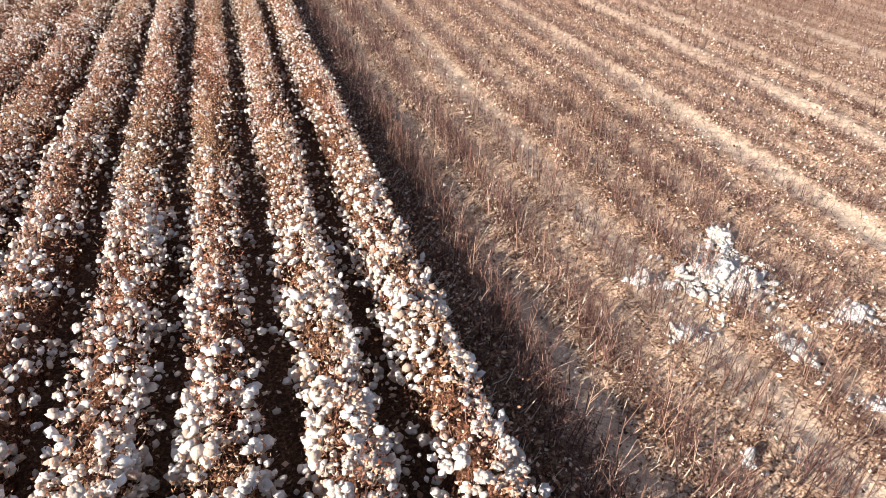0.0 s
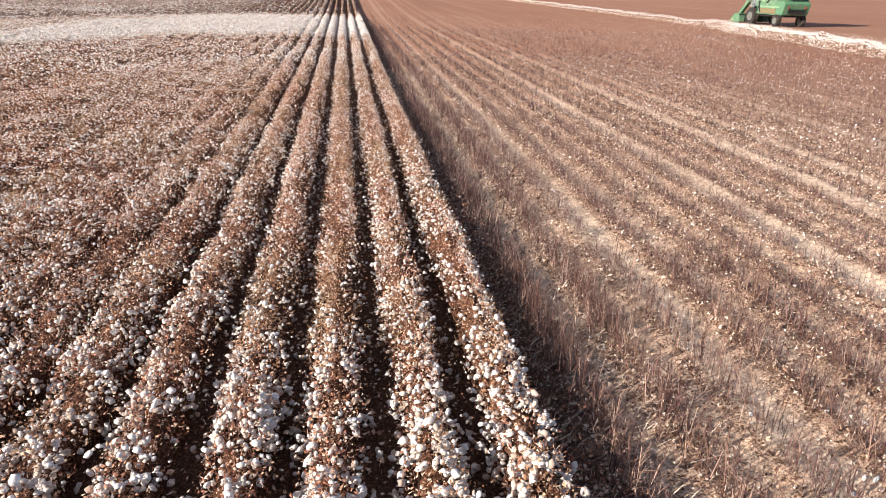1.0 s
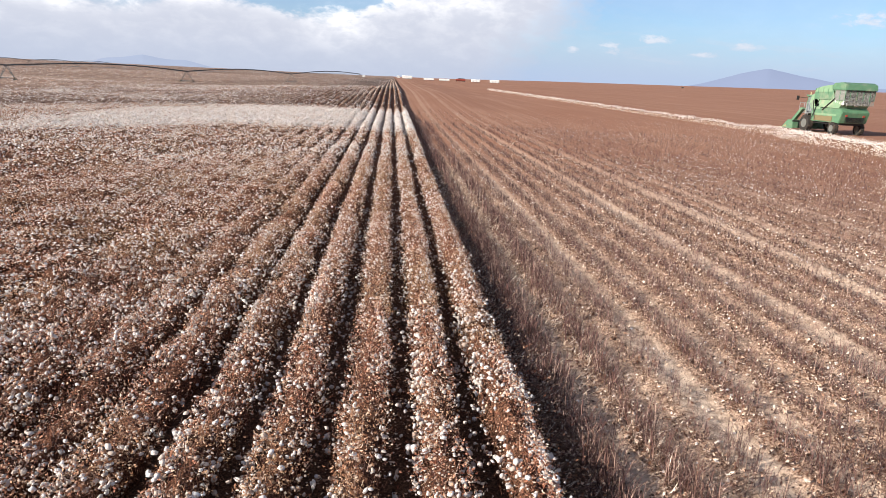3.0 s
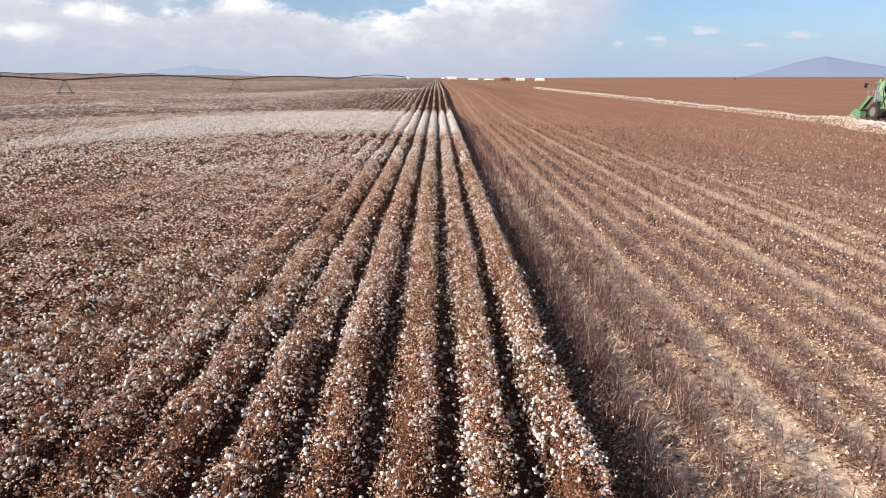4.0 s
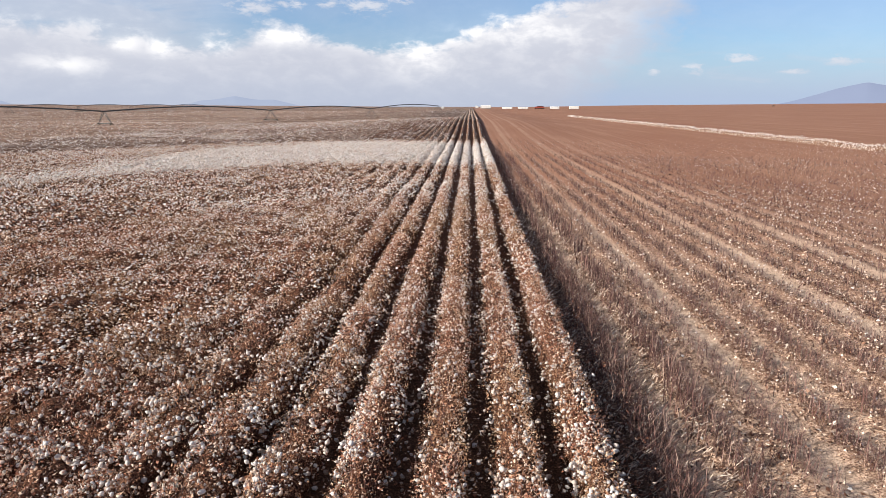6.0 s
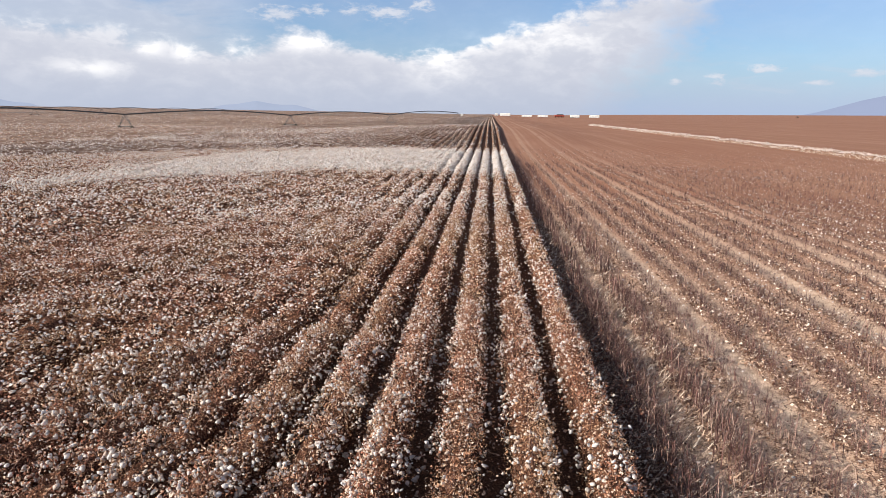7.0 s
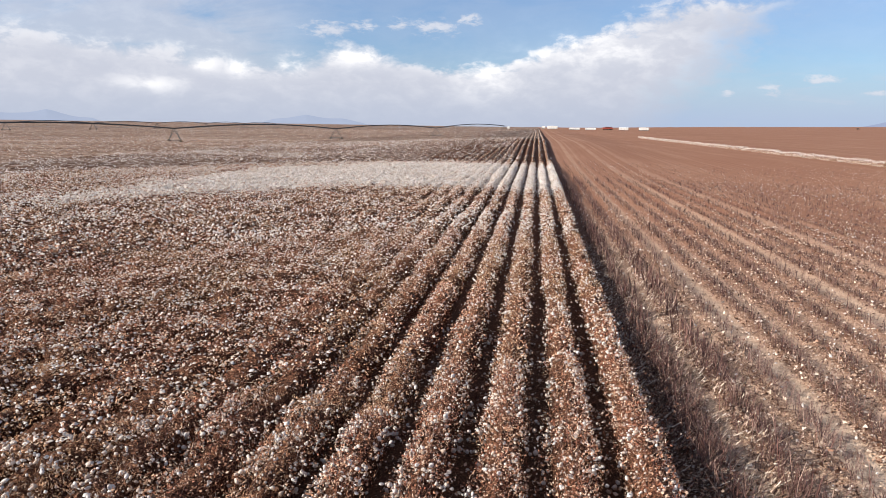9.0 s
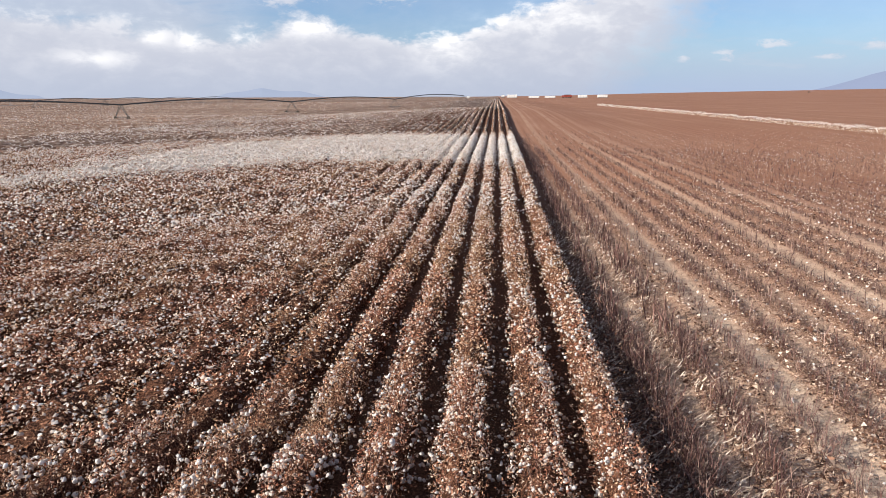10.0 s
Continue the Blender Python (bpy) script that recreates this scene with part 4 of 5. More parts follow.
    tagged(soup("broken_stalks", *slivers(b, t, rng.uniform(0.003, 0.007, len(x))), STEM, kind="stuff"), "dark broken cotton stalks lying on soil", "twigs")
    # scraps of lint
    scraps = []
    x, y = spread(1900, 0.5, 13.0, 1.0, 26.0)
    p = np.stack([x, y, ground_at(x, y) + rng.uniform(0.005, 0.02, len(x))], 1)
    scraps.append(scatter(*BOLL_MID, p, rng.uniform(0.008, 0.026, len(x)), 0.8))
    x, y = spread(21000, 0.8, 40.0, 17.0, 90.0)
    keep = rng.random(len(x)) < smooth(90, 26, y) * smooth(0.4, 0.75, cloudy(x, y, 6.0, 111))
    x, y = x[keep], y[keep]
    p = np.stack([x, y, ground_at(x, y) + rng.uniform(0.01, 0.25, len(x))], 1)
    scraps.append(scatter(*DOME, p, 0.013 + 0.030 * rng.random(len(x)) ** 2, 0.8))
    tagged(soup("lint_scraps", *merged(scraps), LINT, kind="stuff"), "scraps of white lint left after picking", "cotton lint")
    # clods
    x, y = spread(2600, 0.5, 9.0, 1.0, 20.0)
    p = np.stack([x, y, ground_at(x, y)], 1)
    tagged(soup("soil_clods", *scatter(*BOLL_MID, p, rng.uniform(0.008, 0.032, len(x)), 0.9), SOIL, kind="stuff"), "small dry clods of tan soil", "clods")


make_litter()


def make_furrows():
    """Fallen leaves, lint and twigs in the shaded furrows between the near rows."""
    n = 8000
    x = -SPACING * (rng.integers(0, 8, n) + 0.5) + rng.normal(0, 0.09, n)
    y = rng.uniform(1.5, 24.0, n)
    keep = y > (-x - 3.0) * 1.1
    p = np.stack([x, y, rng.uniform(0.01, 0.22, n) * rng.random(n)], 1)[keep]
    tagged(soup("furrow_litter", *scatter(*LEAFLET, p, 0.02 + 0.05 * rng.random(len(p)), 0.8), TRASH, kind="stuff"), "fallen brown leaves in the shaded furrows", "plant litter")
    q = p[: len(p) // 7] + np.array((0, 0, 0.04))
    tagged(soup("furrow_lint", *scatter(*BOLL_MID, q, 0.012 + 0.024 * rng.random(len(q)), 0.8), LINT, kind="stuff", flat=False), "low bolls and dropped lint in the furrows", "cotton lint")


make_furrows()


def make_edge_shoots():
    """Side shoots of the last standing row that hang over the picked ground."""
    n = 4200
    y = rng.uniform(1.2, 26.0, n)
    base = np.stack([rng.uniform(0.16, 0.75, n), y, rng.uniform(0.0, 0.10, n)], 1)
    tip = base + np.stack([rng.uniform(-0.05, 0.20, n), rng.normal(0, 0.08, n), rng.uniform(-0.02, 0.17, n)], 1)
    tagged(soup("edge_shoots", *sticks(base, tip, np.full(n, 0.003)), STEM, kind="stuff"), "brown side shoots hanging over bare ground", "twigs")
    p = np.concatenate([tip[::2], base + (tip - base) * rng.random((n, 1))])
    p[:, 2] = np.maximum(p[:, 2], 0.02)
    tagged(soup("edge_leaves", *scatter(*LEAFLET, p, 0.02 + 0.035 * rng.random(len(p)), 0.9), LEAF, kind="stuff"), "curled leaves on the hanging side shoots", "plant litter")


make_edge_shoots()


def make_edge_trash():
    """Broken twigs and bracts along the foot of the last standing row, their pale colour and slant standing in for sun
    streaks.
    """
    n = 20000
    x, y = rng.uniform(0.28, 1.9, n), rng.uniform(1.2, 34.0, n)
    keep = rng.random(n) < 0.25 + 0.75 * smooth(0.45, 0.7, cloudy(x * 0.8, y, 0.35, 131))
    x, y = x[keep], y[keep]
    n = len(x)
    base = np.stack([x, y, rng.uniform(0.02, 0.13, n)], 1)
    tip = base + np.stack([rng.uniform(0.02, 0.13, n), rng.normal(0.02, 0.035, n), rng.uniform(-0.01, 0.09, n)], 1)
    tagged(soup("edge_twigs", *slivers(base, tip, rng.uniform(0.002, 0.0055, n) * (1 + 0.9 * smooth(9, 18, base[:, 1]))), PALE, kind="stuff"), "broken twigs beside the last standing row, pale as sun streaks", "twigs")


make_edge_trash()


TORN = [ball(2, seed, 0.20) for seed in (11, 12, 13)]


def make_pile(name, at, spread, count, size, label, seed, turn=0.0):
    """Spilled lint: torn tufts of many sizes matted into a low heap on the stubble."""
    r = np.random.default_rng(seed)
    chunks = []
    for i in range(count):
        shape, faces = TORN[i % 3] if i % 4 == 0 else BOLL_MID
        a, d = r.uniform(0, 6.28), abs(r.normal(0, 0.5))
        u, w = math.cos(a) * d * spread[0], math.sin(a) * d * spread[1]
        x, y = at[0] + u * math.cos(turn) - w * math.sin(turn), at[1] + u * math.sin(turn) + w * math.cos(turn)
        s = size * (0.35 + 1.1 * r.random() ** 2.5) * (1.1 - 0.35 * min(d, 1.5)) * (1.25 if i % 4 == 0 else 0.85)
        lump = shape * (1 + r.uniform(-0.22, 0.22, (len(shape), 1)))
        m = np.array(Euler((r.uniform(0, 6), r.uniform(0, 6), r.uniform(0, 6))).to_matrix())
        v = (lump * s * np.array((1.35, 0.9, 0.62))) @ m.T
        v[:, 2] = v[:, 2] * 0.75 + s * 0.35 + 0.09 * max(0.0, 1 - d) * r.uniform(0.3, 1.0)
        chunks.append((v + np.array((x, y, 0.0)), faces))
    v, f = merged(chunks)
    tagged(soup(name, v - np.array((*at, 0.0)), f, LINT_HEAP, kind="stuff", flat=False), label, "spilled cotton").location = (*at, 0.0)


make_pile("cotton_pile", (3.55, 4.70), (0.72, 0.72), 1050, 0.050, "torn heap of spilled white cotton on the stubble", 5)
make_pile("cotton_pile", (4.02, 5.42), (0.22, 0.55), 200, 0.044, "upper tongue of the spilled white cotton heap", 15, -0.3)
make_pile("cotton_pile", (2.62, 4.82), (0.36, 0.18), 110, 0.044, "small tuft of spilled white cotton on stubble", 6)
make_pile("cotton_pile", (2.50, 3.92), (0.34, 0.16), 90, 0.042, "loose string of white cotton tufts on soil", 7)
make_pile("cotton_pile", (3.42, 3.45), (0.20, 0.45), 120, 0.042, "scattered white cotton tufts among picked stalks", 8)
make_pile("cotton_pile", (4.40, 3.80), (0.55, 0.30), 170, 0.040, "wide scatter of white cotton tufts among picked stalks", 9)
make_pile("cotton_pile", (2.12, 2.50), (0.10, 0.14), 26, 0.042, "single clump of white cotton beside a stalk row", 16)
make_pile("cotton_pile", (3.50, 2.75), (0.35, 0.25), 34, 0.036, "thin scatter of white cotton on bare soil", 17)


# ---- the unpicked strip and the picker ----


def make_strip(x0, y0, y1):
    e = thing("cotton_row", (x0, y0, 0), "unpicked row of white cotton across the picked field", "cotton plants", "rows of the unpicked strip")
    inverse = e.matrix_world.inverted()
    ys = np.arange(y0, y1, 0.25)
    a = np.linspace(0, np.pi, 7)
    half = 0.24 + 0.14 * (cloudy(ys, ys * 0 + x0, 1.2, 121) - 0.5)
    top = ((0.40 if y1 > 100 else 0.52) + 0.34 * (cloudy(ys, ys * 0 + x0, 1.5, 122) - 0.5))
    gx = x0 + np.cos(a)[None] * half[:, None]
    gy = np.repeat(ys[:, None], 7, 1)
    gz = np.sin(a)[None] * top[:, None] + relief(gx, gy)
    i = np.arange(len(ys) - 1)[:, None] * 7 + np.arange(6)[None]
    f = np.stack([i, i + 1, i + 8, i + 7], -1).reshape(-1, 4)
    ob = soup("canopy", np.stack([gx, gy, gz], -1).reshape(-1, 3), f, STRIP, e, kind="stuff")
    ob.matrix_parent_inverse = inverse
    n = int(11000 if y1 > 100 else 170 * (y1 - y0))
    y = y0 + (y1 - y0) * rng.random(n) ** (1.7 if y1 > 100 else 1.0)
    t = rng.uniform(0, np.pi, n)
    h, tp = np.interp(y, ys, half), np.interp(y, ys, top)
    x = x0 + np.cos(t) * h * 1.08
    p = np.stack([x, y, np.sin(t) * tp * rng.uniform(0.8, 1.35, n) + relief(x, y)], 1)
    ob = soup("lint", *scatter(*DOME, p, rng.uniform(0.020, 0.048, n) * (1 + y / 220), 1.2), LINT, e, "open white cotton bolls", "stuff")
    ob.matrix_parent_inverse = inverse


for n in range(2):
    make_strip(32.2 + SPACING * n, 34, 245)
for n, stop in enumerate((56.0, 58.0, 62.0)):
    make_strip(30.0 + SPACING * n, 30, stop)


def wheel(parent, at, radius, width):
    bm = bmesh.new()
    x, y, z = at
    rod(bm, (x - width / 2, y, z), (x + width / 2, y, z), radius, 28)
    bmesh.ops.bevel(bm, geom=[e for e in bm.edges if e.calc_length() < width * 0.9], offset=0.06, segments=2, affect="EDGES")
    w = part("wheel", bm, RUBBER, parent)
    lug = bpy.data.meshes.new("lug")
    bm = box(bmesh.new(), (-width * 0.45, -0.045, -0.03), (width * 0.45, 0.045, 0.03), 0.01)
    bm.to_mesh(lug)
    bm.free()
    lug.materials.append(RUBBER)
    for i in range(18):
        a = i * math.tau / 18
        ob = new("lug", lug)
        ob.parent = w
        ob.matrix_basis = Matrix.Translation((x, y + math.cos(a) * radius, z + math.sin(a) * radius)) @ Matrix.Rotation(a + math.pi / 2, 4, "X")
    bm = rod(bmesh.new(), (x - width / 2 - 0.03, y, z), (x + width / 2 + 0.03, y, z), radius * 0.52, 20)
    rod(bm, (x - width / 2 - 0.06, y, z), (x + width / 2 + 0.06, y, z), radius * 0.18, 12)
    part("rim", bm, MESH, w, "dust-grey wheel rim")


def make_picker():
    """Basket picker: origin on the ground under its middle, nose along +y."""
    e = thing("cotton_picker", (40.9, 66.8, 0.0), "dusty green self-propelled cotton picker with a raised mesh basket", "cotton picker")
    e.location.z = float(relief(40.9, 66.8))
    e.scale = (0.94, 0.94, 0.94)
    # chassis and engine bay
    bm = box(bmesh.new(), (-1.15, -3.2, 0.95), (1.15, 2.6, 1.25), 0.03)
    box(bm, (-0.5, 2.3, 0.9), (0.5, 4.0, 1.15), 0.03)
    part("chassis", bm, DARK, e)
    bm = prism(bmesh.new(), [(-3.4, 1.15), (1.2, 1.15), (1.2, 2.35), (-0.9, 2.56), (-3.3, 2.58), (-3.75, 2.2)], -1.42, 1.42)
    bmesh.ops.bevel(bm, geom=list(bm.edges), offset=0.05, segments=2, affect="EDGES")
    body = part("engine_body", bm, GREEN, e)
    bm = box(bmesh.new(), (-1.47, -2.3, 1.25), (-1.425, 0.6, 1.75), 0.015)
    part("side_panel", bm, TRASH_PANEL, body, "dusty tan-brown lower side panel")
    bm = box(bmesh.new(), (-1.46, -2.9, 1.80), (-1.425, 0.9, 1.98), 0.01)
    part("stripe", bm, GREEN_PALE, body, "faded pale stripe")
    for x in (-0.9, 0.9):
        part("tail_lamp", box(bmesh.new(), (x - 0.12, -3.68, 1.80), (x + 0.12, -3.60, 1.98), 0.02), RUST, body, "red tail lamp")
    bm = bmesh.new()
    for i in range(9):
        box(bm, (-0.95, -3.66, 1.22 + i * 0.06), (0.95, -3.56, 1.25 + i * 0.06))
    part("grille", bm, DARK, body, "dark slatted radiator grille")
    # basket: lower hopper, posts, mesh walls, hood
    bm = prism(bmesh.new(), [(-3.1, 2.55), (0.7, 2.6), (0.95, 3.0), (0.95, 3.35), (-3.55, 3.35), (-3.35, 2.9)], -1.46, 1.46)
    bmesh.ops.bevel(bm, geom=list(bm.edges), offset=0.03, segments=1, affect="EDGES")
    basket = part("basket", bm, GREEN_PALE, e)
    for x in (-1.5, 1.5):
        for y in np.linspace(-3.82, 0.9, 7):
            part("post", box(bmesh.new(), (x - 0.035, y - 0.035, 3.3), (x + 0.035, y + 0.035, 4.4), 0.008), GREEN, basket)
    for y in (-3.85, 0.93):
        for x in np.linspace(-1.0, 1.0, 4):
            part("post", box(bmesh.new(), (x - 0.03, y - 0.03, 3.3), (x + 0.03, y + 0.03, 4.4), 0.008), GREEN, basket)

    def grid(name, a, b, axis):
        bm = bmesh.new()
        low = 2.9 if not axis else 3.35
        for z in np.arange(low, 4.4, 0.07):
            rod(bm, (a[0], a[1], z), (b[0], b[1], z), 0.014, 4)
        for s in np.linspace(0, 1, 46 if axis else 32):
            p = Vector(a).lerp(Vector(b), float(s))
            rod(bm, (p.x, p.y, low), (p.x, p.y, 4.4), 0.014, 4)
        part(name, bm, MESH, basket, "grey wire mesh wall")

    bm = prism(bmesh.new(), [(-2.2, 3.35), (0.95, 3.35), (0.95, 4.36), (-2.0, 4.36)], -1.53, -1.47)
    bmesh.ops.bevel(bm, geom=list(bm.edges), offset=0.012, segments=1, affect="EDGES")
    part("basket_panel", bm, GREEN, basket, "dusty green basket side sheet")
    grid("mesh_side", (-1.5, -3.85, 0), (-1.5, -2.2, 0), 1)
    grid("mesh_side", (1.5, -3.85, 0), (1.5, 0.93, 0), 1)
    grid("mesh_end", (-1.5, -3.85, 0), (1.5, -3.85, 0), 0)
    grid("mesh_end", (-1.5, 0.93, 0), (1.5, 0.93, 0), 0)
    bm = prism(bmesh.new(), [(-4.05, 4.30), (-1.9, 4.30), (-1.75, 4.75), (-2.1, 4.98), (-3.3, 5.05), (-3.9, 4.85)], -1.62, 1.62)
    bmesh.ops.bevel(bm, geom=list(bm.edges), offset=0.05, segments=2, affect="EDGES")
    part("hood", bm, GREEN, basket, "green domed basket lid")
    bm = prism(bmesh.new(), [(-1.88, 4.10), (1.05, 4.02), (0.70, 4.45), (-0.4, 4.68), (-1.7, 4.80)], -1.55, 1.55)
    bmesh.ops.bevel(bm, geom=list(bm.edges), offset=0.04, segments=2, affect="EDGES")
    part("front_hood", bm, GREEN_PALE, basket, "sun-faded pale green front lid")
    for y in (-1.2, -0.4, 0.4):
        part("lid_rib", box(bmesh.new(), (-1.57, y - 0.03, 3.95), (-1.50, y + 0.03, 4.5), 0.01), GREEN, basket)
    load = np.random.default_rng(31)
    n = 420
    back = load.random(n) < 0.7
    at = np.stack([load.uniform(-1.36, 1.36, n), np.where(back, -3.62 + 0.06 * load.random(n), load.uniform(-3.6, -2.3, n)), load.uniform(2.95, 4.28, n)], 1)
    at[:, 0] = np.where(back, at[:, 0] * (0.80 + 0.14 * (at[:, 2] - 2.9)), -1.36)
    v, f = scatter(*BOLL_MID, at, load.uniform(0.06, 0.17, (n, 1)) * np.array((0.8, 0.6, 1.5)), 0.5)
    soup("lint_load", v, f, LINT_HEAP, basket, "dusty white cotton pressed against the mesh", flat=False)
    part("rear_wall", box(bmesh.new(), (-1.40, -3.52, 2.9), (1.40, -3.46, 4.3), 0.01), MESH, basket, "shaded inner wall of the basket")
    # side duct panels and hoists
    for s in (-1, 1):
        bm = prism(bmesh.new(), [(-0.2, 2.35), (1.4, 2.35), (1.75, 3.0), (1.55, 3.75), (0.95, 3.95), (0.2, 3.0)], s * 1.2, s * 1.46)
        bmesh.ops.bevel(bm, geom=list(bm.edges), offset=0.03, segments=1, affect="EDGES")
        part("air_duct", bm, GREEN_PALE, e, "pale green lint duct")
        part("lift_ram", rod(bmesh.new(), (s * 1.5, -0.6, 2.3), (s * 1.54, -2.4, 3.5), 0.05, 10), DARK, e)
        bm = rod(bmesh.new(), (s * 1.52, 1.0, 1.35), (s * 1.52, 0.1, 3.3), 0.035, 8)
        rod(bm, (s * 1.52, 0.4, 1.35), (s * 1.52, 1.1, 3.2), 0.035, 8)
        part("brace", bm, DARK, e)
    # cab
    bm = prism(bmesh.new(), [(1.5, 1.9), (3.15, 1.9), (3.35, 2.5), (3.05, 3.55), (1.5, 3.55)], -0.8, 0.8)
    bmesh.ops.bevel(bm, geom=list(bm.edges), offset=0.04, segments=2, affect="EDGES")
    cab = part("cab", bm, GLASS, e, "dusty glazed operator cab")
    bm = box(bmesh.new(), (-0.92, 1.4, 3.55), (0.92, 3.3, 3.75), 0.06)
    part("cab_roof", bm, GREEN, cab)
    for x in (-0.81, 0.81):
        for y, y2 in ((1.52, 1.52), (2.35, 2.35), (3.3, 3.02)):
            part("pillar", rod(bmesh.new(), (x, y, 1.9), (x, y2, 3.56), 0.05, 6), GREEN, cab)
    part("beacon", rod(bmesh.new(), (-0.7, 2.9, 3.74), (-0.7, 2.9, 3.98), 0.07, 10), YELLOW, cab, "amber beacon")
    for x in (-1.0, 1.0):
        bm = rod(bmesh.new(), (x * 0.85, 3.1, 3.4), (x * 1.75, 3.45, 3.45), 0.025, 6)
        box(bm, (x * 1.75 - 0.14, 3.42, 3.15), (x * 1.75 + 0.14, 3.48, 3.6), 0.02)
        part("mirror", bm, DARK, cab)
    bm = bmesh.new()
    for i in range(6):
        box(bm, (-1.5, 1.7, 0.7 + i * 0.22), (-1.0, 2.1, 0.73 + i * 0.22))
    rod(bm, (-1.5, 1.68, 0.6), (-1.5, 1.68, 2.9), 0.025, 6)
    rod(bm, (-1.5, 2.12, 0.6), (-1.5, 2.12, 2.9), 0.025, 6)
    part("ladder", bm, STEEL, e)
    part("platform", box(bmesh.new(), (-1.5, 1.3, 1.86), (1.5, 3.4, 1.92), 0.015), STEEL, e, "pale steel walkway")
    bm = rod(bmesh.new(), (-1.5, 1.3, 2.9), (-1.5, 3.3, 2.9), 0.025, 6)
    for y in (1.3, 2.5, 3.3):
        rod(bm, (-1.5, y, 1.9), (-1.5, y, 2.9), 0.022, 6)
    part("handrail", bm, STEEL, e)
    # picking units and their lift arms
    for i in range(4):
        x = -1.65 + i * 1.1
        bm = prism(bmesh.new(), [(3.3, 0.18), (4.9, 0.12), (5.35, 0.22), (4.8, 0.75), (4.4, 1.05), (3.3, 1.1)], x - 0.32, x + 0.32)
        bmesh.ops.bevel(bm, geom=list(bm.edges), offset=0.04, segments=2, affect="EDGES")
        unit = part("picking_unit", bm, GREEN, e)
        for s in (-1, 1):
            bm = rod(bmesh.new(), (x + s * 0.3, 4.5, 0.4), (x + s * 0.12, 5.75, 0.14), 0.14, 10, 0.03)
            part("divider_nose", bm, YELLOW, unit, "yellow tapered row divider")
        bm = prism(bmesh.new(), [(2.2, 2.3), (2.55, 2.45), (4.05, 1.0), (3.6, 0.95)], x - 0.18, x + 0.18)
        bmesh.ops.bevel(bm, geom=list(bm.edges), offset=0.02, segments=1, affect="EDGES")
        part("suction_duct", bm, GREEN, unit)
    part("tool_bar", rod(bmesh.new(), (-2.0, 3.35, 0.95), (2.0, 3.35, 0.95), 0.1, 10), DARK, e)
    for x in (-1.35, 1.35):
        wheel(e, (x, 1.9, 0.85), 0.85, 0.55)
        wheel(e, (x, -2.6, 0.6), 0.6, 0.42)


TRASH_PANEL = material("dusty_panel", plain((0.19, 0.155, 0.085), 0.3), 0.7)
make_picker()

# ---- centre-pivot irrigation line ----


def tube(line, radius, sides):
    """A pipe along a line of points."""
    bm = bmesh.new()
    rings = []
    for i, p in enumerate(line):
        d = (line[min(i + 1, len(line) - 1)] - line[max(i - 1, 0)]).normalized()
        u = d.cross(Vector((0, 0, 1))).normalized()
        w = u.cross(d)
        rings.append([bm.verts.new(p + (u * math.cos(a) + w * math.sin(a)) * radius) for a in (math.tau * k / sides for k in range(sides))])
    for q, r in zip(rings, rings[1:]):
        for k in range(sides):
            bm.faces.new((q[k], q[(k + 1) % sides], r[(k + 1) % sides], r[k]))
    bm.faces.new(rings[0])
    bm.faces.new(rings[-1][::-1])
    return bm


def make_pivot(start, step, count, rise):
    e = thing("pivot_irrigator", (*start, 0), "galvanised centre-pivot irrigation line on wheeled towers", "irrigation line")
    inverse = e.matrix_world.inverted()
    step = Vector((*step, 0)) * 50.0
    feet = [Vector((*start, 0)) + step * i for i in range(count)]
    for p in feet:
        p.z = float(relief(p.x, p.y))
    along = step.normalized()
    across = Vector((along.y, -along.x, 0))

    def add(name, bm, mat, label=""):
        ob = part(name, bm, mat, e, label)
        ob.matrix_parent_inverse = inverse
        return ob

    for p in feet:
        bm = bmesh.new()
        top = p + Vector((0, 0, rise))
        for s in (-1, 1):
            foot = p + across * s * 1.9 + Vector((0, 0, 0.55))
            rod(bm, foot, top + along * 0.25, 0.055, 6)
            rod(bm, foot, top - along * 0.25, 0.055, 6)
        rod(bm, p + across * 1.9 + Vector((0, 0, 0.6)), p - across * 1.9 + Vector((0, 0, 0.6)), 0.07, 6)
        tower = add("tower", bm, DARKSTEEL, "dark A-frame tower")
        for s in (-1, 1):
            c = p + across * s * 1.9 + Vector((0, 0, 0.55))
            bm = rod(bmesh.new(), c - along * 0.12 - Vector((0, 0, 0.17)), c + along * 0.12 - Vector((0, 0, 0.17)), 0.38, 18)
            part("wheel", bm, RUBBER, tower)
    for a, b in zip(feet, feet[1:]):
        pts = []
        for i in range(13):
            s = i / 12
            q = a.lerp(b, s) + Vector((0, 0, rise + 0.95 * math.sin(math.pi * s)))
            pts.append(q)
        add("span_pipe", tube(pts, 0.13, 8), DARKSTEEL, "dark weathered span pipe")
        low = [q + Vector((0, 0, -0.75 * math.sin(math.pi * i / 12))) for i, q in enumerate(pts)]
        for s in (-1, 1):
            line = [q + across * s * 0.45 * math.sin(math.pi * i / 12) for i, q in enumerate(low)]
            add("truss_rod", tube(line, 0.025, 4), STEEL, "thin truss rod under the pipe")
            for i in range(1, 12):
                add("truss_brace", rod(bmesh.new(), pts[i], line[i], 0.02, 4), STEEL)
        for i in range(1, 12):
            add("drop_hose", rod(bmesh.new(), pts[i], pts[i] - Vector((0, 0, 1.6)), 0.02, 4), STEEL)


DARKSTEEL = material("weathered_pipe", plain((0.10, 0.11, 0.12), 0.3), 0.6, 0.5)
make_pivot((-114, 49.3), (0.40, 0.917), 6, 2.95)
make_pivot((-211, 205), (0.05, 1.0), 7, 3.3)

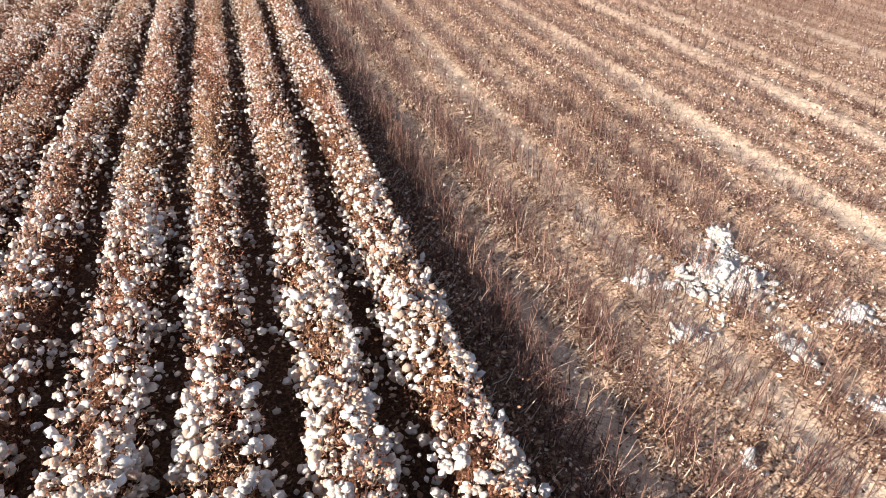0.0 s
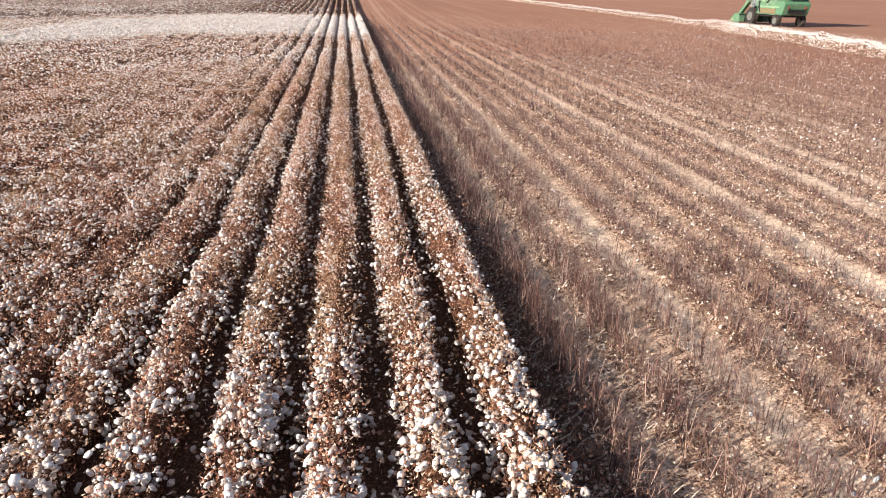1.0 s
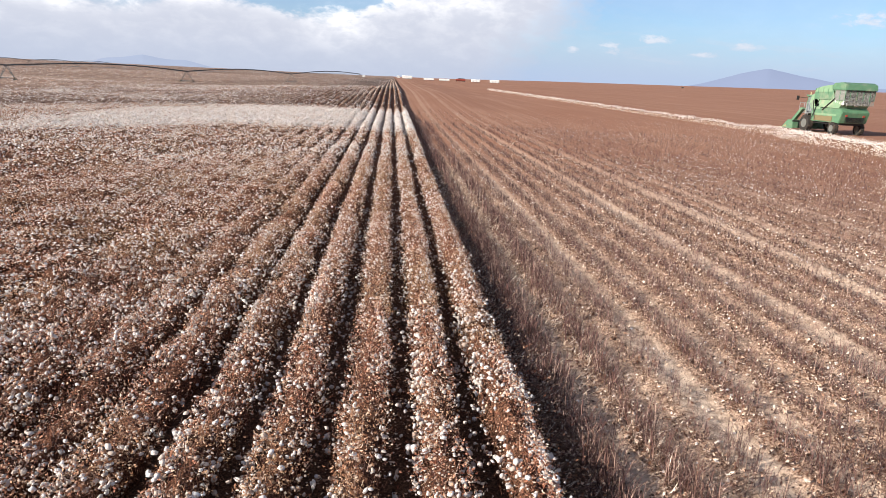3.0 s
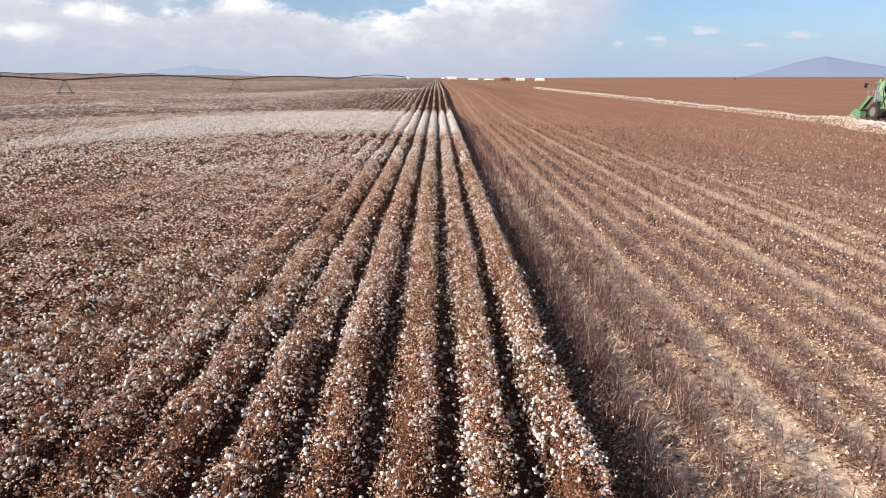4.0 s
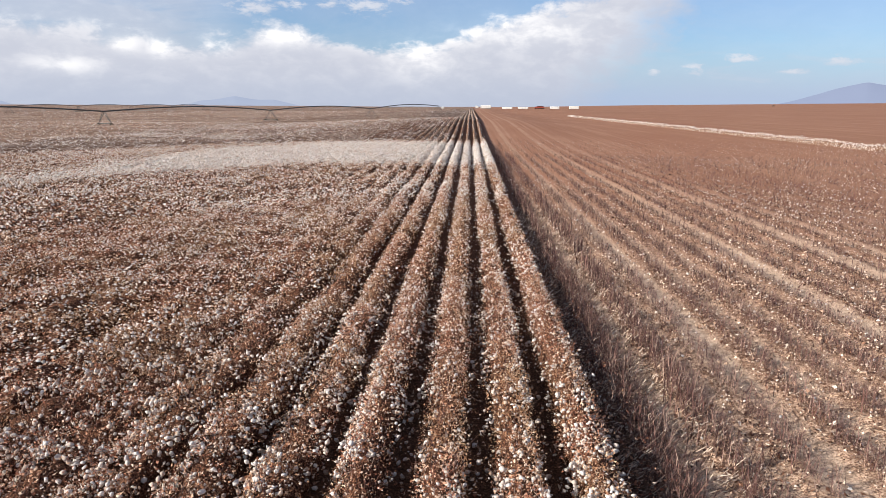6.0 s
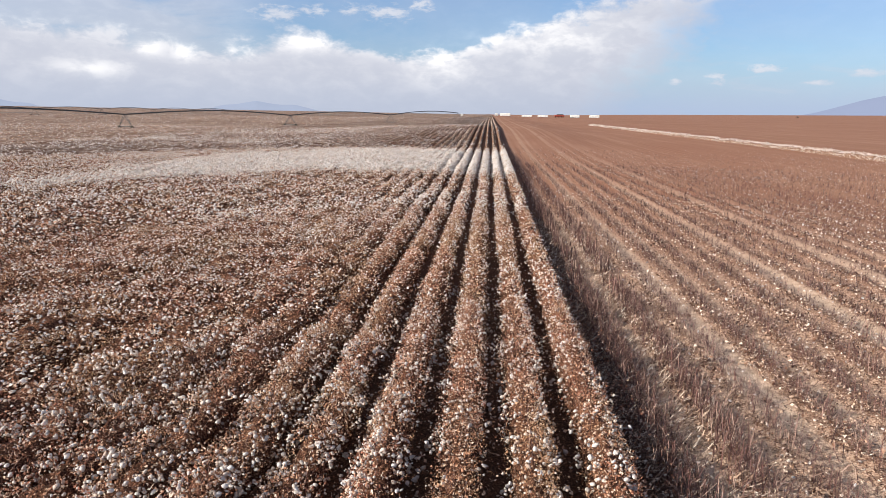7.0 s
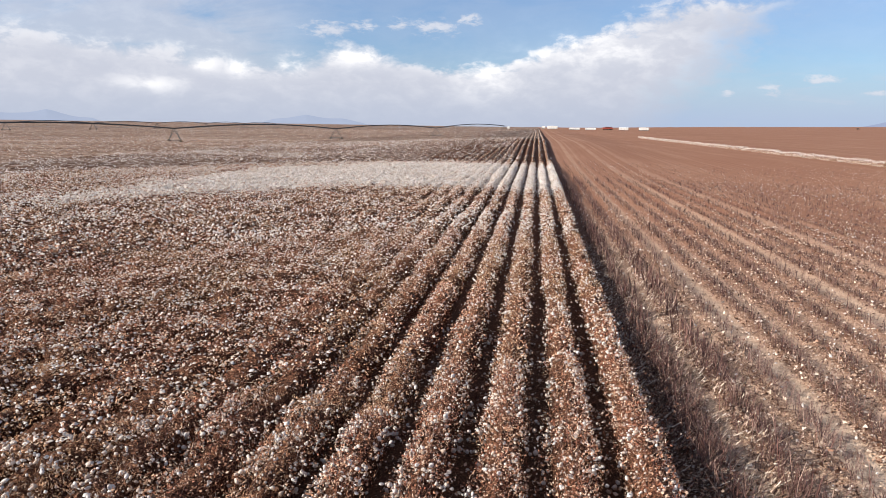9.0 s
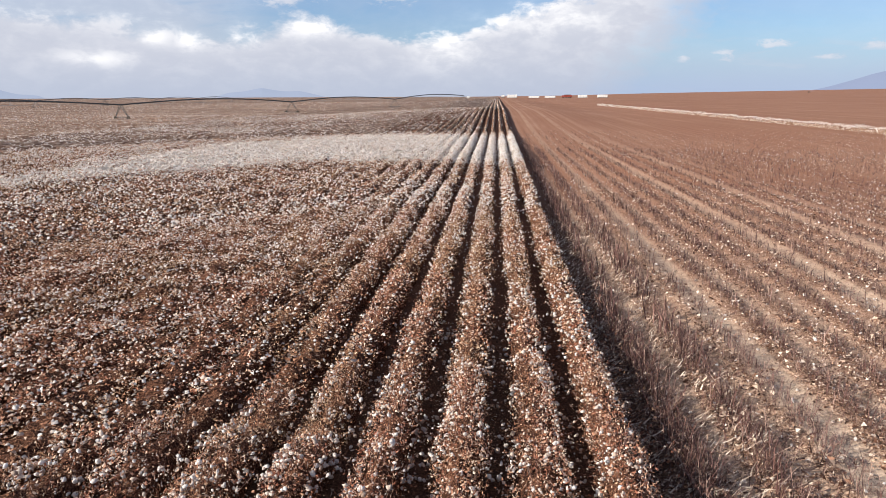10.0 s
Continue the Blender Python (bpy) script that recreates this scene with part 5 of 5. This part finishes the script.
# ---- white cotton modules and trailers at the far end ----


def make_module(x, y, length, tall, mat, label, category="cotton module"):
    z = float(relief(x, y))
    e = thing("cotton_module", (x, y, z), label, category, "loads at the field's end")
    bm = prism(bmesh.new(), [(-1.2, 0.0), (1.2, 0.0), (1.15, tall * 0.85), (0.8, tall), (-0.8, tall), (-1.15, tall * 0.85)], -length / 2, length / 2)
    bmesh.ops.bevel(bm, geom=list(bm.edges), offset=0.08, segments=2, affect="EDGES")
    body = part("body", bm, mat, e)
    part("base", box(bmesh.new(), (-length / 2 - 0.1, -1.25, -0.1), (length / 2 + 0.1, 1.25, 0.25), 0.04), DARK, e)
    for s in np.linspace(-0.42, 0.42, 6):
        part("strap", box(bmesh.new(), (s * length - 0.05, -1.23, 0.25), (s * length + 0.05, 1.23, tall * 0.84), 0.02), STEEL, body)


def make_truck(x, y):
    z = float(relief(x, y))
    e = thing("farm_truck", (x, y, z), "dark red boll buggy truck parked at the field's end", "truck")
    part("bed", box(bmesh.new(), (-3.6, -1.2, 0.9), (2.6, 1.2, 2.2), 0.08), RUST, e)
    part("cab", prism(bmesh.new(), [(-1.1, 0.7), (1.1, 0.7), (1.05, 2.2), (-1.05, 2.2)], -5.6, -3.8), RUST, e)
    part("frame", box(bmesh.new(), (-5.4, -0.9, 0.5), (2.6, 0.9, 0.9), 0.03), DARK, e)
    part("top_rack", box(bmesh.new(), (-3.6, -1.25, 2.2), (1.8, 1.25, 2.7), 0.05), DARK, e)
    for a in (-4.8, -2.0, 0.2, 1.6):
        part("wheel", rod(bmesh.new(), (a, -1.2, 0.5), (a, 1.2, 0.5), 0.5, 16), RUBBER, e)


far_y = 600.0
for x, length, tall in ((-25.5, 2.2, 2.0), (4.0, 2.8, 2.0), (11.5, 8.6, 2.6), (70.5, 7.6, 2.3), (87.0, 8.0, 2.4)):
    make_module(x, far_y, length, tall, WHITE, "white tarpaulin-covered cotton module on the ground")
for x, length in ((30.0, 8.6), (43.5, 8.6)):
    make_module(x, far_y, length, 1.7, WHITE, "low cream cotton module on the ground")
make_truck(59.0, far_y)


def make_pickup(x, y):
    z = float(relief(x, y))
    e = thing("pickup_truck", (x, y, z), "small dark pickup parked far off in the field", "pickup truck", turn=15)
    bm = prism(bmesh.new(), [(-2.6, 0.5), (2.6, 0.5), (2.6, 1.1), (1.4, 1.2), (0.8, 1.75), (-0.6, 1.75), (-0.7, 1.1), (-2.6, 1.1)], -0.9, 0.9)
    bmesh.ops.bevel(bm, geom=list(bm.edges), offset=0.04, segments=2, affect="EDGES")
    part("body", bm, DARK, e)
    for a in (-1.7, 1.6):
        for s in (-0.8, 0.8):
            part("wheel", rod(bmesh.new(), (s - 0.12, a, 0.38), (s + 0.12, a, 0.38), 0.38, 16), RUBBER, e)


make_pickup(525.0, 1228.0)

# ---- single bolls close to the way ----
BOLL_MESHES = []
for shape, faces in BOLL_FINE:
    me = bpy.data.meshes.new("boll")
    me.from_pydata(shape.tolist(), [], faces.tolist())
    me.polygons.foreach_set("use_smooth", [True] * len(me.polygons))
    me.materials.append(LINT_ONE)
    BOLL_MESHES.append(me)
for e, places, sizes in SINGLES:
    inverse = e.matrix_world.inverted()
    for p, s in zip(places, sizes):
        ob = new("boll", random.choice(BOLL_MESHES))
        ob.parent = e
        ob.matrix_parent_inverse = inverse
        ob.matrix_basis = pose(*p, random.gauss(0, 30), random.gauss(0, 30), random.uniform(0, 360)) @ Matrix.Diagonal((s * 1.08, s * 1.08, s * 1.08, 1))

# ---- single stalks close to the way ----
STALK_MESHES = []
for n in range(6):
    lean = rng.normal(0, 0.10, 2)
    foot, head = np.array([(0, 0, -0.02)]), np.array([(lean[0], lean[1], 1.0)])
    chunks = [sticks(foot, head, np.array([0.0075]))]
    for _ in range(6):
        p = foot + (head - foot) * rng.uniform(0.2, 0.9)
        out = np.array([(rng.normal(0, 0.15), rng.normal(0, 0.15), rng.uniform(0.08, 0.34))])
        chunks.append(sticks(p, p + out, np.array([0.0045])))
    v, f = merged(chunks)
    joints = [(0, 3, 6 * (i + 1)) for i in range(6)]
    me = bpy.data.meshes.new("stalk")
    me.from_pydata(v.tolist(), [], f.tolist() + joints)
    me.materials.append(STEM_ONE)
    STALK_MESHES.append(me)
for e in STALK_ROWS[:5]:
    x0 = e.matrix_world.translation.x
    inverse = e.matrix_world.inverted()
    for n in range(230):
        ob = new("stalk", random.choice(STALK_MESHES))
        ob.parent = e
        ob.matrix_parent_inverse = inverse
        tall = random.uniform(0.30, 0.60)
        ob.matrix_basis = pose(x0 + random.gauss(0, 0.08), random.uniform(1.5, 10.0), 0, 0, 0, random.uniform(0, 360)) @ Matrix.Diagonal((tall, tall, tall, 1))
